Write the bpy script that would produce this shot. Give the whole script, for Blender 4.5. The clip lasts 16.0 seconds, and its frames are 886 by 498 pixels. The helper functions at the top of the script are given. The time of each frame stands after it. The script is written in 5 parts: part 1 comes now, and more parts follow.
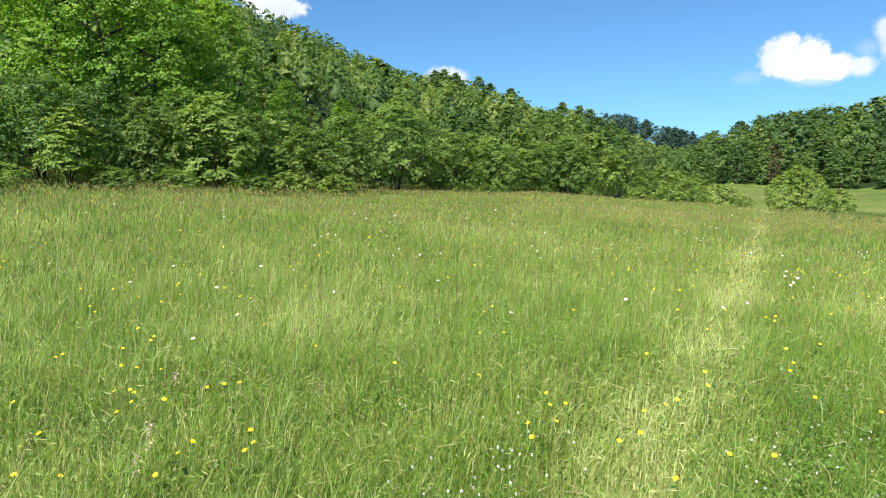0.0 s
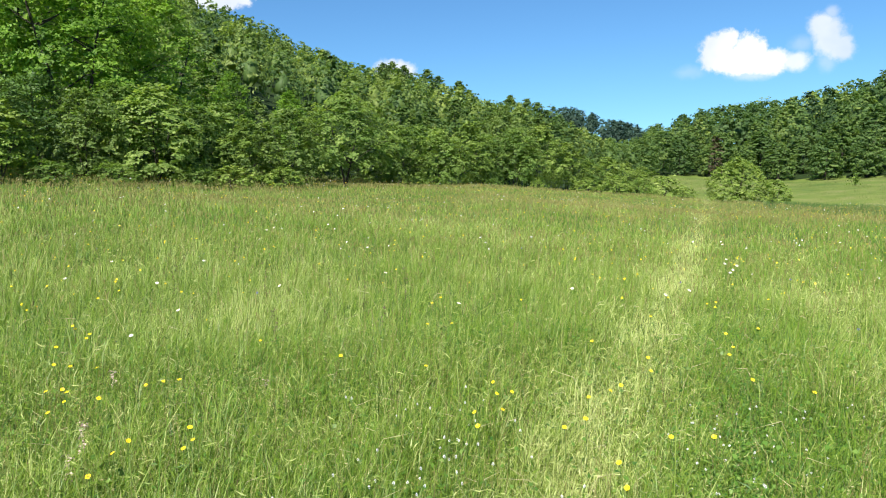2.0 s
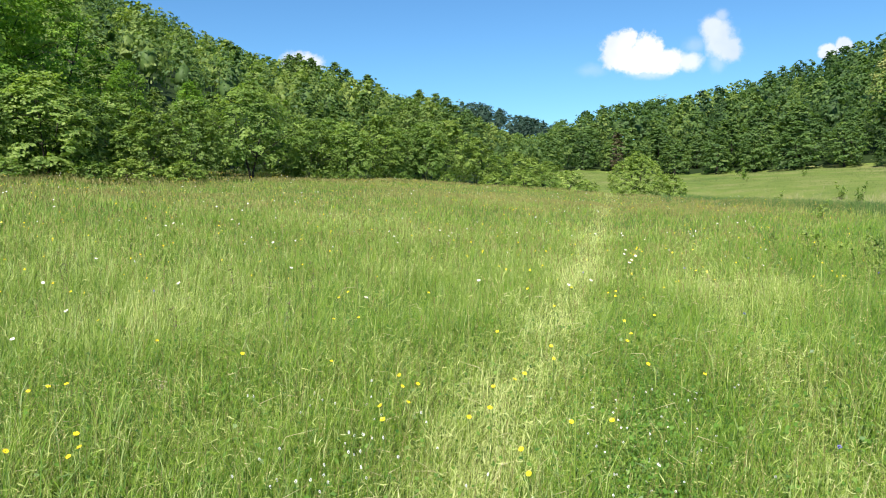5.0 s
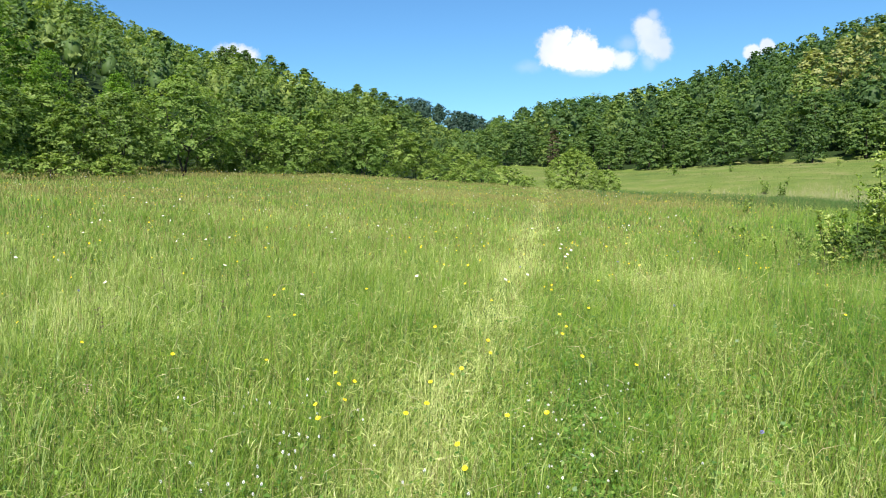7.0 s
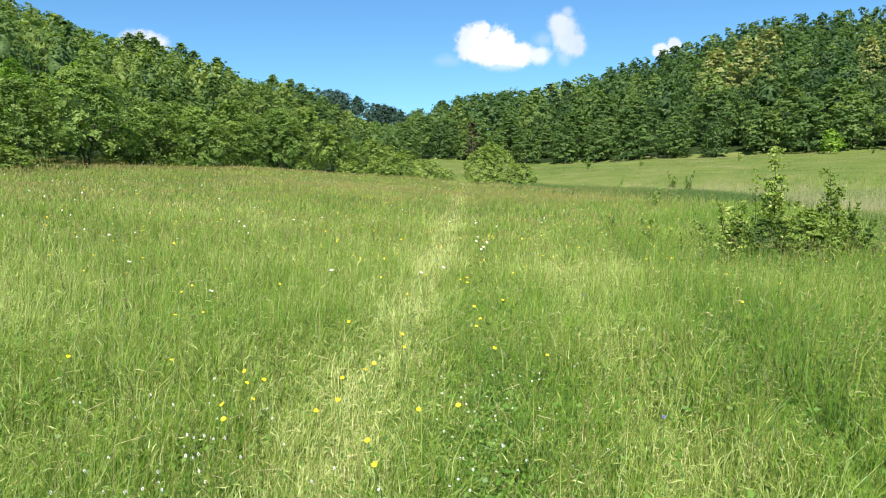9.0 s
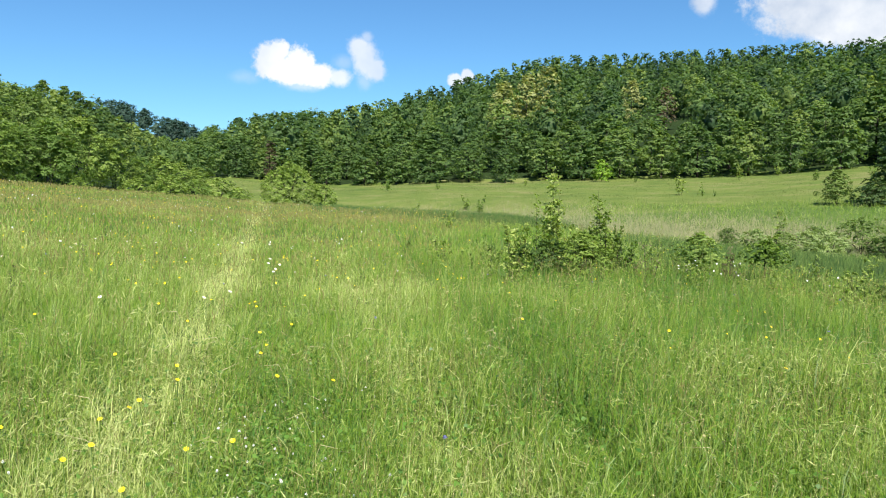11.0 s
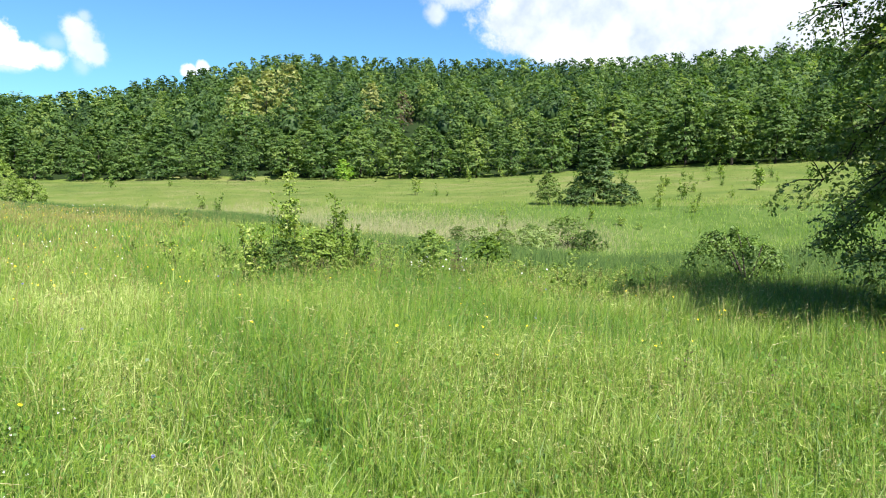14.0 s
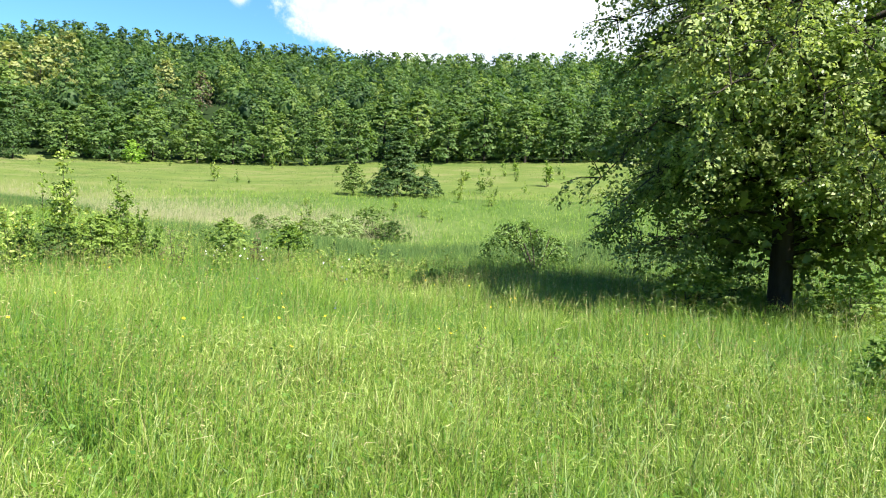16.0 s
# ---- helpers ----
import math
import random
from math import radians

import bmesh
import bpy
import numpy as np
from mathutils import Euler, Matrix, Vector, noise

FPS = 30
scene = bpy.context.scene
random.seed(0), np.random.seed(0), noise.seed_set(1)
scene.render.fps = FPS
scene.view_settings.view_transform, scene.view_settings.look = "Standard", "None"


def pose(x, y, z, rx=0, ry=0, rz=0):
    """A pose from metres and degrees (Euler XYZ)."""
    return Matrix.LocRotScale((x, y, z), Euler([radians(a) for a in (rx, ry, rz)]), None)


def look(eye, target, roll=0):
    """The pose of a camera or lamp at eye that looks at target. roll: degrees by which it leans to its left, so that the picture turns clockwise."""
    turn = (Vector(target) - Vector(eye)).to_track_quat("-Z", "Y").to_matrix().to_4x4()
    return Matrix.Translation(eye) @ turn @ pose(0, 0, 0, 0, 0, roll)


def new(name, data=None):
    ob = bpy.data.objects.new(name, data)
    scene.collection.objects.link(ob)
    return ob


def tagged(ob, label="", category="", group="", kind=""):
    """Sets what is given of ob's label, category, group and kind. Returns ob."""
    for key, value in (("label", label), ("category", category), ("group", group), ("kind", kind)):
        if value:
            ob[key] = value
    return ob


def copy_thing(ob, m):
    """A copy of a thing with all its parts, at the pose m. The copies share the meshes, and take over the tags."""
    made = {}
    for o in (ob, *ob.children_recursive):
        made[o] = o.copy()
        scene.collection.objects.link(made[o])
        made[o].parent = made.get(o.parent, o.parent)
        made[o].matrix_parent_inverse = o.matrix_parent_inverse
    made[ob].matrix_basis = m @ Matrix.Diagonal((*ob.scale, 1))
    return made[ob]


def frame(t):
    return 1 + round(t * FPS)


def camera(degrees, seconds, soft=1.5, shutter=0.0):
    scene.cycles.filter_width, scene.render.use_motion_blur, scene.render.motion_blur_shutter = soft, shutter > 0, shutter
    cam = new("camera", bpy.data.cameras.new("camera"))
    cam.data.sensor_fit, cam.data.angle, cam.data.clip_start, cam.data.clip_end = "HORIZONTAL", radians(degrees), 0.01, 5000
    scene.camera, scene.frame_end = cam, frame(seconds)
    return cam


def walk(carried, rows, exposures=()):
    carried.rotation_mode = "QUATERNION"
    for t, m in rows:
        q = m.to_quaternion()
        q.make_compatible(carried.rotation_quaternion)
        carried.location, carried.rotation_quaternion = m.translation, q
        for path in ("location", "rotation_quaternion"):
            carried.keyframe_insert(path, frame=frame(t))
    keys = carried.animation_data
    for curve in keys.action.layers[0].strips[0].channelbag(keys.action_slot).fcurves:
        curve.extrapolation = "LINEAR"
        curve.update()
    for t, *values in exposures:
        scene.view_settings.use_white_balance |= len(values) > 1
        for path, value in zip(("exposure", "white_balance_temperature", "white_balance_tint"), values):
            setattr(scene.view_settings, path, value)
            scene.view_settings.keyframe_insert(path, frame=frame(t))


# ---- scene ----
# The camera is held at eye height and turns on the spot: seconds, place, heading clockwise from +y, tilt, roll.
ROWS = [
    (0.0, -0.079, -0.093, 1.640, -16.04, -4.01, -0.43),
    (0.5, -0.074, -0.076, 1.634, -15.44, -4.04, -0.50),
    (1.0, -0.066, -0.047, 1.613, -14.51, -4.11, -0.53),
    (1.5, -0.061, -0.035, 1.610, -13.38, -4.31, -0.63),
    (2.0, -0.057, -0.049, 1.617, -12.04, -4.59, -0.79),
    (2.5, -0.053, -0.033, 1.613, -10.53, -4.62, -0.75),
    (3.0, -0.045, -0.018, 1.609, -9.09, -4.77, -0.77),
    (3.5, -0.043, -0.016, 1.609, -7.92, -4.83, -0.85),
    (4.0, -0.034, -0.023, 1.606, -6.87, -4.97, -0.94),
    (6.5, -0.007, -0.001, 1.598, -1.46, -5.35, -0.84),
    (7.0, 0.000, 0.000, 1.600, 0.00, -5.58, -0.88),
    (7.5, 0.005, 0.007, 1.594, 1.73, -5.71, -0.70),
    (8.0, 0.010, 0.007, 1.602, 3.35, -5.99, -0.82),
    (8.2, 0.014, 0.008, 1.602, 3.95, -6.07, -0.74),
    (10.3, 0.143, 0.070, 1.591, 16.01, -5.69, -0.24),
    (10.5, 0.154, 0.075, 1.591, 18.48, -5.08, 0.00),
    (11.0, 0.176, 0.095, 1.595, 22.39, -4.57, 0.37),
    (11.5, 0.210, 0.119, 1.591, 25.75, -4.46, 0.61),
    (12.0, 0.235, 0.116, 1.595, 29.43, -4.28, 0.71),
    (12.5, 0.247, 0.112, 1.590, 32.66, -4.30, 0.75),
    (13.0, 0.281, 0.103, 1.587, 36.06, -4.32, 0.84),
    (13.5, 0.301, 0.090, 1.590, 39.46, -4.32, 0.86),
    (14.0, 0.317, 0.082, 1.593, 42.84, -4.42, 0.95),
    (14.5, 0.352, 0.088, 1.585, 46.55, -4.44, 1.15),
    (15.0, 0.383, 0.105, 1.580, 50.19, -4.48, 1.71),
    (15.5, 0.407, 0.111, 1.575, 54.10, -4.58, 2.42),
    (16.0, 0.433, 0.106, 1.571, 58.49, -4.68, 2.72),
]


def heading(yaw, tilt):
    a, b = radians(yaw), radians(tilt)
    return Vector((math.sin(a) * math.cos(b), math.cos(a) * math.cos(b), math.sin(b)))


def aimed(x, y, z, yaw, tilt, roll):
    eye = Vector((x, y, z))
    return look(eye, eye + heading(yaw, tilt), roll)


cam = camera(63.86, 16.0, soft=1.1)
walk(cam, [(t, aimed(*row)) for t, *row in ROWS], exposures=[(0.0, 1.0), (8.0, 1.0), (11.0, 0.95), (13.0, 1.11), (14.0, 1.27), (15.0, 1.38), (16.0, 1.54)])

# ---- sky, clouds and sun ----
SUN_AZ, SUN_EL = 192.0, 50.0
world = bpy.data.worlds.new("sky")
scene.world = world
world.use_nodes = True


class Net:
    """Small helper to wire shader nodes."""

    def __init__(self, tree):
        self.t = tree
        tree.nodes.clear()

    def node(self, kind, **props):
        n = self.t.nodes.new(kind)
        for k, v in props.items():
            if k == "operation":
                n.operation = v
            elif k == "blend_type":
                n.blend_type = v
            elif k == "data_type":
                n.data_type = v
            elif k == "attribute_name":
                n.attribute_name = v
            elif k == "interpolation_type":
                n.interpolation_type = v
        return n

    def link(self, a, b):
        self.t.links.new(a, b)

    def math(self, op, a, b=None, c=None):
        n = self.node("ShaderNodeMath", operation=op)
        for i, v in enumerate((a, b, c)):
            if v is None:
                continue
            if isinstance(v, (int, float)):
                n.inputs[i].default_value = v
            else:
                self.link(v, n.inputs[i])
        return n.outputs[0]

    def mix(self, fac, a, b, blend="MIX"):
        n = self.node("ShaderNodeMix", data_type="RGBA", blend_type=blend)
        for s, v in ((n.inputs[0], fac), (n.inputs[6], a), (n.inputs[7], b)):
            if isinstance(v, (int, float)):
                s.default_value = v
            elif isinstance(v, tuple):
                s.default_value = (*v, 1.0)[:4]
            else:
                self.link(v, s)
        return n.outputs[2]

    def noise(self, vec, scale, detail=3.0, rough=0.55):
        n = self.node("ShaderNodeTexNoise")
        n.inputs["Scale"].default_value = scale
        n.inputs["Detail"].default_value = detail
        n.inputs["Roughness"].default_value = rough
        if vec is not None:
            self.link(vec, n.inputs["Vector"])
        return n.outputs["Fac"]

    def ramp(self, fac, stops):
        n = self.node("ShaderNodeValToRGB")
        e = n.color_ramp.elements
        while len(e) < len(stops):
            e.new(0.5)
        for el, (p, c) in zip(e, stops):
            el.position, el.color = p, (*c, 1.0)
        self.link(fac, n.inputs[0])
        return n.outputs[0]


w = Net(world.node_tree)
sky = w.node("ShaderNodeTexSky")
sky.sky_type = "NISHITA"
sky.sun_disc = False
sky.sun_elevation = radians(SUN_EL)
sky.sun_rotation = radians(SUN_AZ)
sky.altitude = 400.0
sky.air_density = 1.0
sky.dust_density = 0.3
sky.ozone_density = 2.0
way = w.node("ShaderNodeTexCoord").outputs["Generated"]
sep = w.node("ShaderNodeSeparateXYZ")
w.link(way, sep.inputs[0])
c_az = w.math("MULTIPLY", w.math("ARCTAN2", sep.outputs[0], sep.outputs[1]), 57.29578)
c_el = w.math("MULTIPLY", w.math("ARCSINE", sep.outputs[2]), 57.29578)
puff = w.noise(way, 48.0, 8.0, 0.66)
wisp = w.noise(way, 9.0, 5.0, 0.6)
ragged = w.math("ADD", w.math("MULTIPLY", w.math("SUBTRACT", puff, 0.5), 1.7), w.math("MULTIPLY", w.math("SUBTRACT", wisp, 0.5), 0.7))
# centre heading, centre height, half width, half height, softness, thickness
CLOUDS = [
    (8.7, 9.9, 1.2, 1.3, 0.5, 1.0), (9.5, 10.6, 0.8, 0.9, 0.45, 1.0), (11.1, 9.9, 1.1, 1.1, 0.45, 1.0), (10.4, 9.3, 1.9, 1.15, 0.5, 1.0), (12.4, 8.9, 1.5, 0.85, 0.6, 1.0), (14.0, 8.85, 1.1, 0.6, 0.9, 0.85), (11.4, 8.3, 1.6, 0.5, 1.2, 0.5),
    (15.7, 11.1, 0.8, 0.8, 0.8, 0.85), (16.3, 11.9, 0.4, 0.45, 1.2, 0.5), (16.2, 10.2, 1.0, 1.35, 0.8, 0.85), (16.9, 9.5, 0.85, 0.9, 0.8, 0.85), (16.1, 8.8, 0.6, 0.6, 1.4, 0.3), (14.5, 10.0, 0.7, 0.45, 1.5, 0.25), (7.0, 8.6, 0.9, 0.4, 1.6, 0.2),
    (-15.8, 9.5, 1.6, 0.8, 0.5, 1.0), (-29.3, 14.6, 2.6, 1.0, 0.35, 0.95), (23.3, 8.8, 0.6, 0.5, 0.5, 0.95), (24.2, 9.1, 0.5, 0.45, 0.5, 0.95),
    (42.0, 14.0, 0.7, 0.9, 1.1, 0.8), (43.6, 15.2, 2.4, 0.9, 0.9, 0.8), (60.5, 13.6, 15.2, 4.4, 0.18, 1.0), (75.0, 17.0, 20.0, 8.0, 0.3, 1.0), (55.0, 18.0, 11.0, 3.6, 0.4, 0.9),
]
cover = None
for az, el, wide, high, soft, thick in CLOUDS:
    dx = w.math("DIVIDE", w.math("SUBTRACT", c_az, az), wide)
    dy = w.math("DIVIDE", w.math("SUBTRACT", c_el, el), high)
    d = w.math("SQRT", w.math("ADD", w.math("MULTIPLY", dx, dx), w.math("MULTIPLY", dy, dy)))
    m = w.node("ShaderNodeMapRange", interpolation_type="SMOOTHSTEP")
    w.link(w.math("ADD", d, w.math("MULTIPLY", ragged, min(0.9, max(0.2, 1.1 / high)))), m.inputs[0])
    m.inputs[1].default_value, m.inputs[2].default_value = 1.0 + soft * 0.5, 1.0 - soft * 0.5
    m.inputs[3].default_value, m.inputs[4].default_value = 0.0, thick
    cover = m.outputs[0] if cover is None else w.math("MAXIMUM", cover, m.outputs[0])
body = w.noise(way, 8.0, 4.0)
white = w.ramp(body, [(0.36, (7.6, 8.6, 10.2)), (0.55, (10.6, 10.9, 11.2))])
veil = w.ramp(w.noise(way, 14.0, 6.0), [(0.35, (6.0, 7.0, 8.6)), (0.62, (9.8, 10.2, 10.8))])
bank = w.node("ShaderNodeMapRange")
w.link(c_az, bank.inputs[0])
bank.inputs[1].default_value, bank.inputs[2].default_value = 36.0, 40.0
white = w.mix(bank.outputs[0], white, veil)
SKY_TINT = w.mix(1.0, sky.outputs[0], (0.74, 1.23, 1.57), "MULTIPLY")
bg = w.node("ShaderNodeBackground")
w.link(w.mix(cover, SKY_TINT, white), bg.inputs[0])
bg.inputs[1].default_value = 0.05
w.link(bg.outputs[0], w.node("ShaderNodeOutputWorld").inputs[0])

sun = new("sun", bpy.data.lights.new("sun", "SUN"))
sun.data.energy, sun.data.angle, sun.data.color = 5.0, radians(0.6), (1.0, 0.95, 0.86)
sun.matrix_world = look(heading(SUN_AZ, SUN_EL) * 60, (0, 0, 0))


# ---- materials ----
def leaf_material(name, dark, mid, light, gloss=0.5, clear=0.35, spread=0.5, upward=0.0):
    """Leaves and blades: the tone of each comes with the mesh, each plant has its own shade."""
    mat = bpy.data.materials.new(name)
    mat.use_nodes = True
    n = Net(mat.node_tree)
    tone = n.node("ShaderNodeAttribute", attribute_name="tone").outputs["Fac"]
    own = n.node("ShaderNodeObjectInfo").outputs["Random"]
    geo = n.node("ShaderNodeNewGeometry")
    spot_noise = n.noise(geo.outputs["Position"], 0.35, 2.0)
    t = n.math("ADD", tone, n.math("MULTIPLY", n.math("SUBTRACT", own, 0.5), spread))
    t = n.math("ADD", t, n.math("MULTIPLY", n.math("SUBTRACT", spot_noise, 0.5), 0.35))
    col = n.ramp(t, [(0.0, dark), (0.5, mid), (1.0, light)])
    grain = n.noise(geo.outputs["Position"], 40.0, 2.0)
    col = n.mix(n.math("MULTIPLY", grain, 0.35), col, n.mix(1.0, col, (0.55, 0.6, 0.5), "MULTIPLY"))
    p = n.node("ShaderNodeBsdfPrincipled")
    n.link(col, p.inputs["Base Color"])
    p.inputs["Roughness"].default_value = gloss
    if upward > 0:
        # normals are bent upward to brighten the sward: its blades shade as if they leaned over
        vm = n.node("ShaderNodeVectorMath", operation="SCALE")
        n.link(geo.outputs["Normal"], vm.inputs[0])
        vm.inputs["Scale"].default_value = 1.0 - upward
        va = n.node("ShaderNodeVectorMath", operation="ADD")
        n.link(vm.outputs[0], va.inputs[0])
        va.inputs[1].default_value = (0.0, 0.0, upward)
        vn = n.node("ShaderNodeVectorMath", operation="NORMALIZE")
        n.link(va.outputs[0], vn.inputs[0])
        n.link(vn.outputs[0], p.inputs["Normal"])
    p.inputs["Specular IOR Level"].default_value = 0.35
    tr = n.node("ShaderNodeBsdfTranslucent")
    n.link(n.mix(1.0, col, (1.15, 1.2, 0.6), "MULTIPLY"), tr.inputs[0])
    mx = n.node("ShaderNodeMixShader")
    mx.inputs[0].default_value = clear
    n.link(p.outputs[0], mx.inputs[1])
    n.link(tr.outputs[0], mx.inputs[2])
    n.link(mx.outputs[0], n.node("ShaderNodeOutputMaterial").inputs[0])
    return mat


def solid_material(name, stops, scale, rough=0.8, bump=0.4, stretch=(1, 1, 1)):
    mat = bpy.data.materials.new(name)
    mat.use_nodes = True
    n = Net(mat.node_tree)
    geo = n.node("ShaderNodeTexCoord").outputs["Object"]
    mp = n.node("ShaderNodeMapping")
    mp.inputs["Scale"].default_value = stretch
    n.link(geo, mp.inputs[0])
    f = n.noise(mp.outputs[0], scale, 6.0, 0.65)
    g = n.noise(mp.outputs[0], scale * 0.13, 3.0)
    col = n.ramp(n.math("ADD", n.math("MULTIPLY", f, 0.65), n.math("MULTIPLY", g, 0.35)), stops)
    p = n.node("ShaderNodeBsdfPrincipled")
    n.link(col, p.inputs["Base Color"])
    p.inputs["Roughness"].default_value = rough
    p.inputs["Specular IOR Level"].default_value = 0.12
    b = n.node("ShaderNodeBump")
    b.inputs["Strength"].default_value = bump
    b.inputs["Distance"].default_value = 0.02
    n.link(f, b.inputs["Height"])
    n.link(b.outputs[0], p.inputs["Normal"])
    n.link(p.outputs[0], n.node("ShaderNodeOutputMaterial").inputs[0])
    return mat


GRASS = leaf_material("grass blades", (0.062, 0.165, 0.016), (0.19, 0.292, 0.028), (0.60, 0.64, 0.26), 0.45, 0.4, 0.0, 0.45)
SEED = leaf_material("grass seed heads", (0.12, 0.115, 0.032), (0.25, 0.23, 0.07), (0.58, 0.53, 0.28), 0.7, 0.3, 0.0, 0.3)
FAR_GRASS = leaf_material("far meadow", (0.068, 0.115, 0.021), (0.126, 0.166, 0.038), (0.225, 0.22, 0.09), 0.85, 0.08, 0.0, 0.8)
FORB = leaf_material("clover leaves", (0.04, 0.12, 0.02), (0.12, 0.25, 0.035), (0.26, 0.38, 0.09), 0.45, 0.35, 0.0, 0.45)
PLUME = leaf_material("plume grass", (0.17, 0.20, 0.08), (0.29, 0.28, 0.15), (0.42, 0.37, 0.25), 0.7, 0.3, 0.0, 0.4)
SEDGE = leaf_material("sedge blades", (0.032, 0.082, 0.016), (0.09, 0.155, 0.028), (0.19, 0.25, 0.062), 0.8, 0.25, 0.0, 0.5)
BRIGHT = leaf_material("bright spring leaves", (0.07, 0.16, 0.02), (0.22, 0.385, 0.042), (0.41, 0.55, 0.10), 0.6, 0.48)
HEDGE = leaf_material("hedge leaves", (0.05, 0.10, 0.022), (0.165, 0.27, 0.055), (0.35, 0.45, 0.12), 0.6, 0.5, 0.7)
PALE = leaf_material("pale hedge leaves", (0.055, 0.105, 0.024), (0.155, 0.24, 0.052), (0.33, 0.42, 0.14), 0.6, 0.45)
# raised dark end: haze that fills the wood's shadows is put into the colour
WOOD_LEAF = leaf_material("woodland leaves", (0.048, 0.102, 0.036), (0.128, 0.215, 0.055), (0.30, 0.375, 0.095), 0.6, 0.48, 0.3)
# haze of distance painted into the ridge: bluish leaves of low contrast
HAZED_RIDGE_LEAF = leaf_material("far ridge leaves with haze", (0.022, 0.054, 0.037), (0.032, 0.07, 0.045), (0.044, 0.088, 0.053), 0.6, 0.2, 0.3)
DARK_LEAF = leaf_material("dark shrub leaves", (0.035, 0.085, 0.02), (0.11, 0.20, 0.045), (0.24, 0.34, 0.09))
FLOWERING = leaf_material("yellowish flowering leaves", (0.18, 0.21, 0.06), (0.34, 0.36, 0.12), (0.54, 0.53, 0.25))
RUSSET = leaf_material("dry brown leaves", (0.07, 0.06, 0.035), (0.15, 0.12, 0.07), (0.24, 0.2, 0.12))
PEAR_LEAF = leaf_material("pear leaves", (0.036, 0.075, 0.017), (0.118, 0.185, 0.038), (0.43, 0.50, 0.19), 0.42, 0.42)
WILLOW = leaf_material("willow leaves", (0.07, 0.135, 0.022), (0.22, 0.32, 0.055), (0.42, 0.50, 0.15), 0.6, 0.42)
CONE_LEAF = leaf_material("dark conical tree leaves", (0.036, 0.08, 0.024), (0.112, 0.188, 0.05), (0.23, 0.31, 0.10))
SILVER = leaf_material("silvery leaves", (0.12, 0.19, 0.05), (0.25, 0.34, 0.11), (0.46, 0.53, 0.24), 0.6, 0.4)
YOUNG = leaf_material("young shoots", (0.06, 0.13, 0.018), (0.20, 0.31, 0.04), (0.42, 0.49, 0.14))
BARK = solid_material("bark", [(0.3, (0.025, 0.021, 0.017)), (0.7, (0.068, 0.058, 0.048))], 9.0, 0.9, 0.8, (1, 1, 0.25))
SOIL = solid_material("meadow ground", [(0.25, (0.035, 0.06, 0.014)), (0.5, (0.07, 0.12, 0.022)), (0.75, (0.13, 0.16, 0.05))], 2.2, 0.95, 0.5)
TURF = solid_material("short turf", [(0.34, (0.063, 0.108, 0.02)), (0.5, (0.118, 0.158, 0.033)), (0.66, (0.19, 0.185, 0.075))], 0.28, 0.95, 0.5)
# forest floor in near-black green; shade below the trees is part of the colour
SHADED_FLOOR = solid_material("shade-dark forest floor", [(0.3, (0.01, 0.02, 0.005)), (0.7, (0.025, 0.045, 0.012))], 1.5, 0.95, 0.6)
PETAL_Y = solid_material("yellow petals", [(0.3, (0.72, 0.50, 0.01)), (0.7, (0.85, 0.68, 0.03))], 40.0, 0.35, 0.1)
PETAL_W = solid_material("white petals", [(0.3, (0.70, 0.68, 0.66)), (0.7, (0.85, 0.84, 0.82))], 40.0, 0.6, 0.1)
PETAL_B = solid_material("violet petals", [(0.3, (0.16, 0.15, 0.42)), (0.7, (0.30, 0.28, 0.60))], 40.0, 0.6, 0.1)
STRAW = solid_material("dry straw", [(0.3, (0.38, 0.33, 0.17)), (0.7, (0.62, 0.56, 0.34))], 20.0, 0.7, 0.1)
PETAL_P = solid_material("pale pink petals", [(0.3, (0.50, 0.36, 0.30)), (0.7, (0.70, 0.55, 0.47))], 40.0, 0.6, 0.1)
STEM = solid_material("green stems", [(0.3, (0.05, 0.11, 0.02)), (0.7, (0.12, 0.2, 0.04))], 30.0, 0.6, 0.1)


# ---- mesh helpers ----
def make_mesh(name, verts, quads, tris, material, tone=None, smooth=False):
    """A mesh from arrays of points, four-cornered and three-cornered faces; tone: one value a point."""
    quads = np.asarray(quads, dtype=np.int32).reshape(-1, 4)
    tris = np.asarray(tris, dtype=np.int32).reshape(-1, 3)
    me = bpy.data.meshes.new(name)
    me.vertices.add(len(verts))
    me.vertices.foreach_set("co", np.ascontiguousarray(verts, dtype=np.float32).ravel())
    me.loops.add(quads.size + tris.size)
    me.loops.foreach_set("vertex_index", np.concatenate([quads.ravel(), tris.ravel()]))
    sizes = np.concatenate([np.full(len(quads), 4), np.full(len(tris), 3)]).astype(np.int32)
    me.polygons.add(len(sizes))
    me.polygons.foreach_set("loop_start", np.concatenate([[0], np.cumsum(sizes)[:-1]]).astype(np.int32))
    me.polygons.foreach_set("loop_total", sizes)
    if smooth:
        me.polygons.foreach_set("use_smooth", np.ones(len(sizes), dtype=bool))
    me.update(calc_edges=True)
    if tone is not None:
        me.attributes.new("tone", "FLOAT", "POINT").data.foreach_set("value", np.ascontiguousarray(tone, dtype=np.float32))
    me.materials.append(material)
    return me


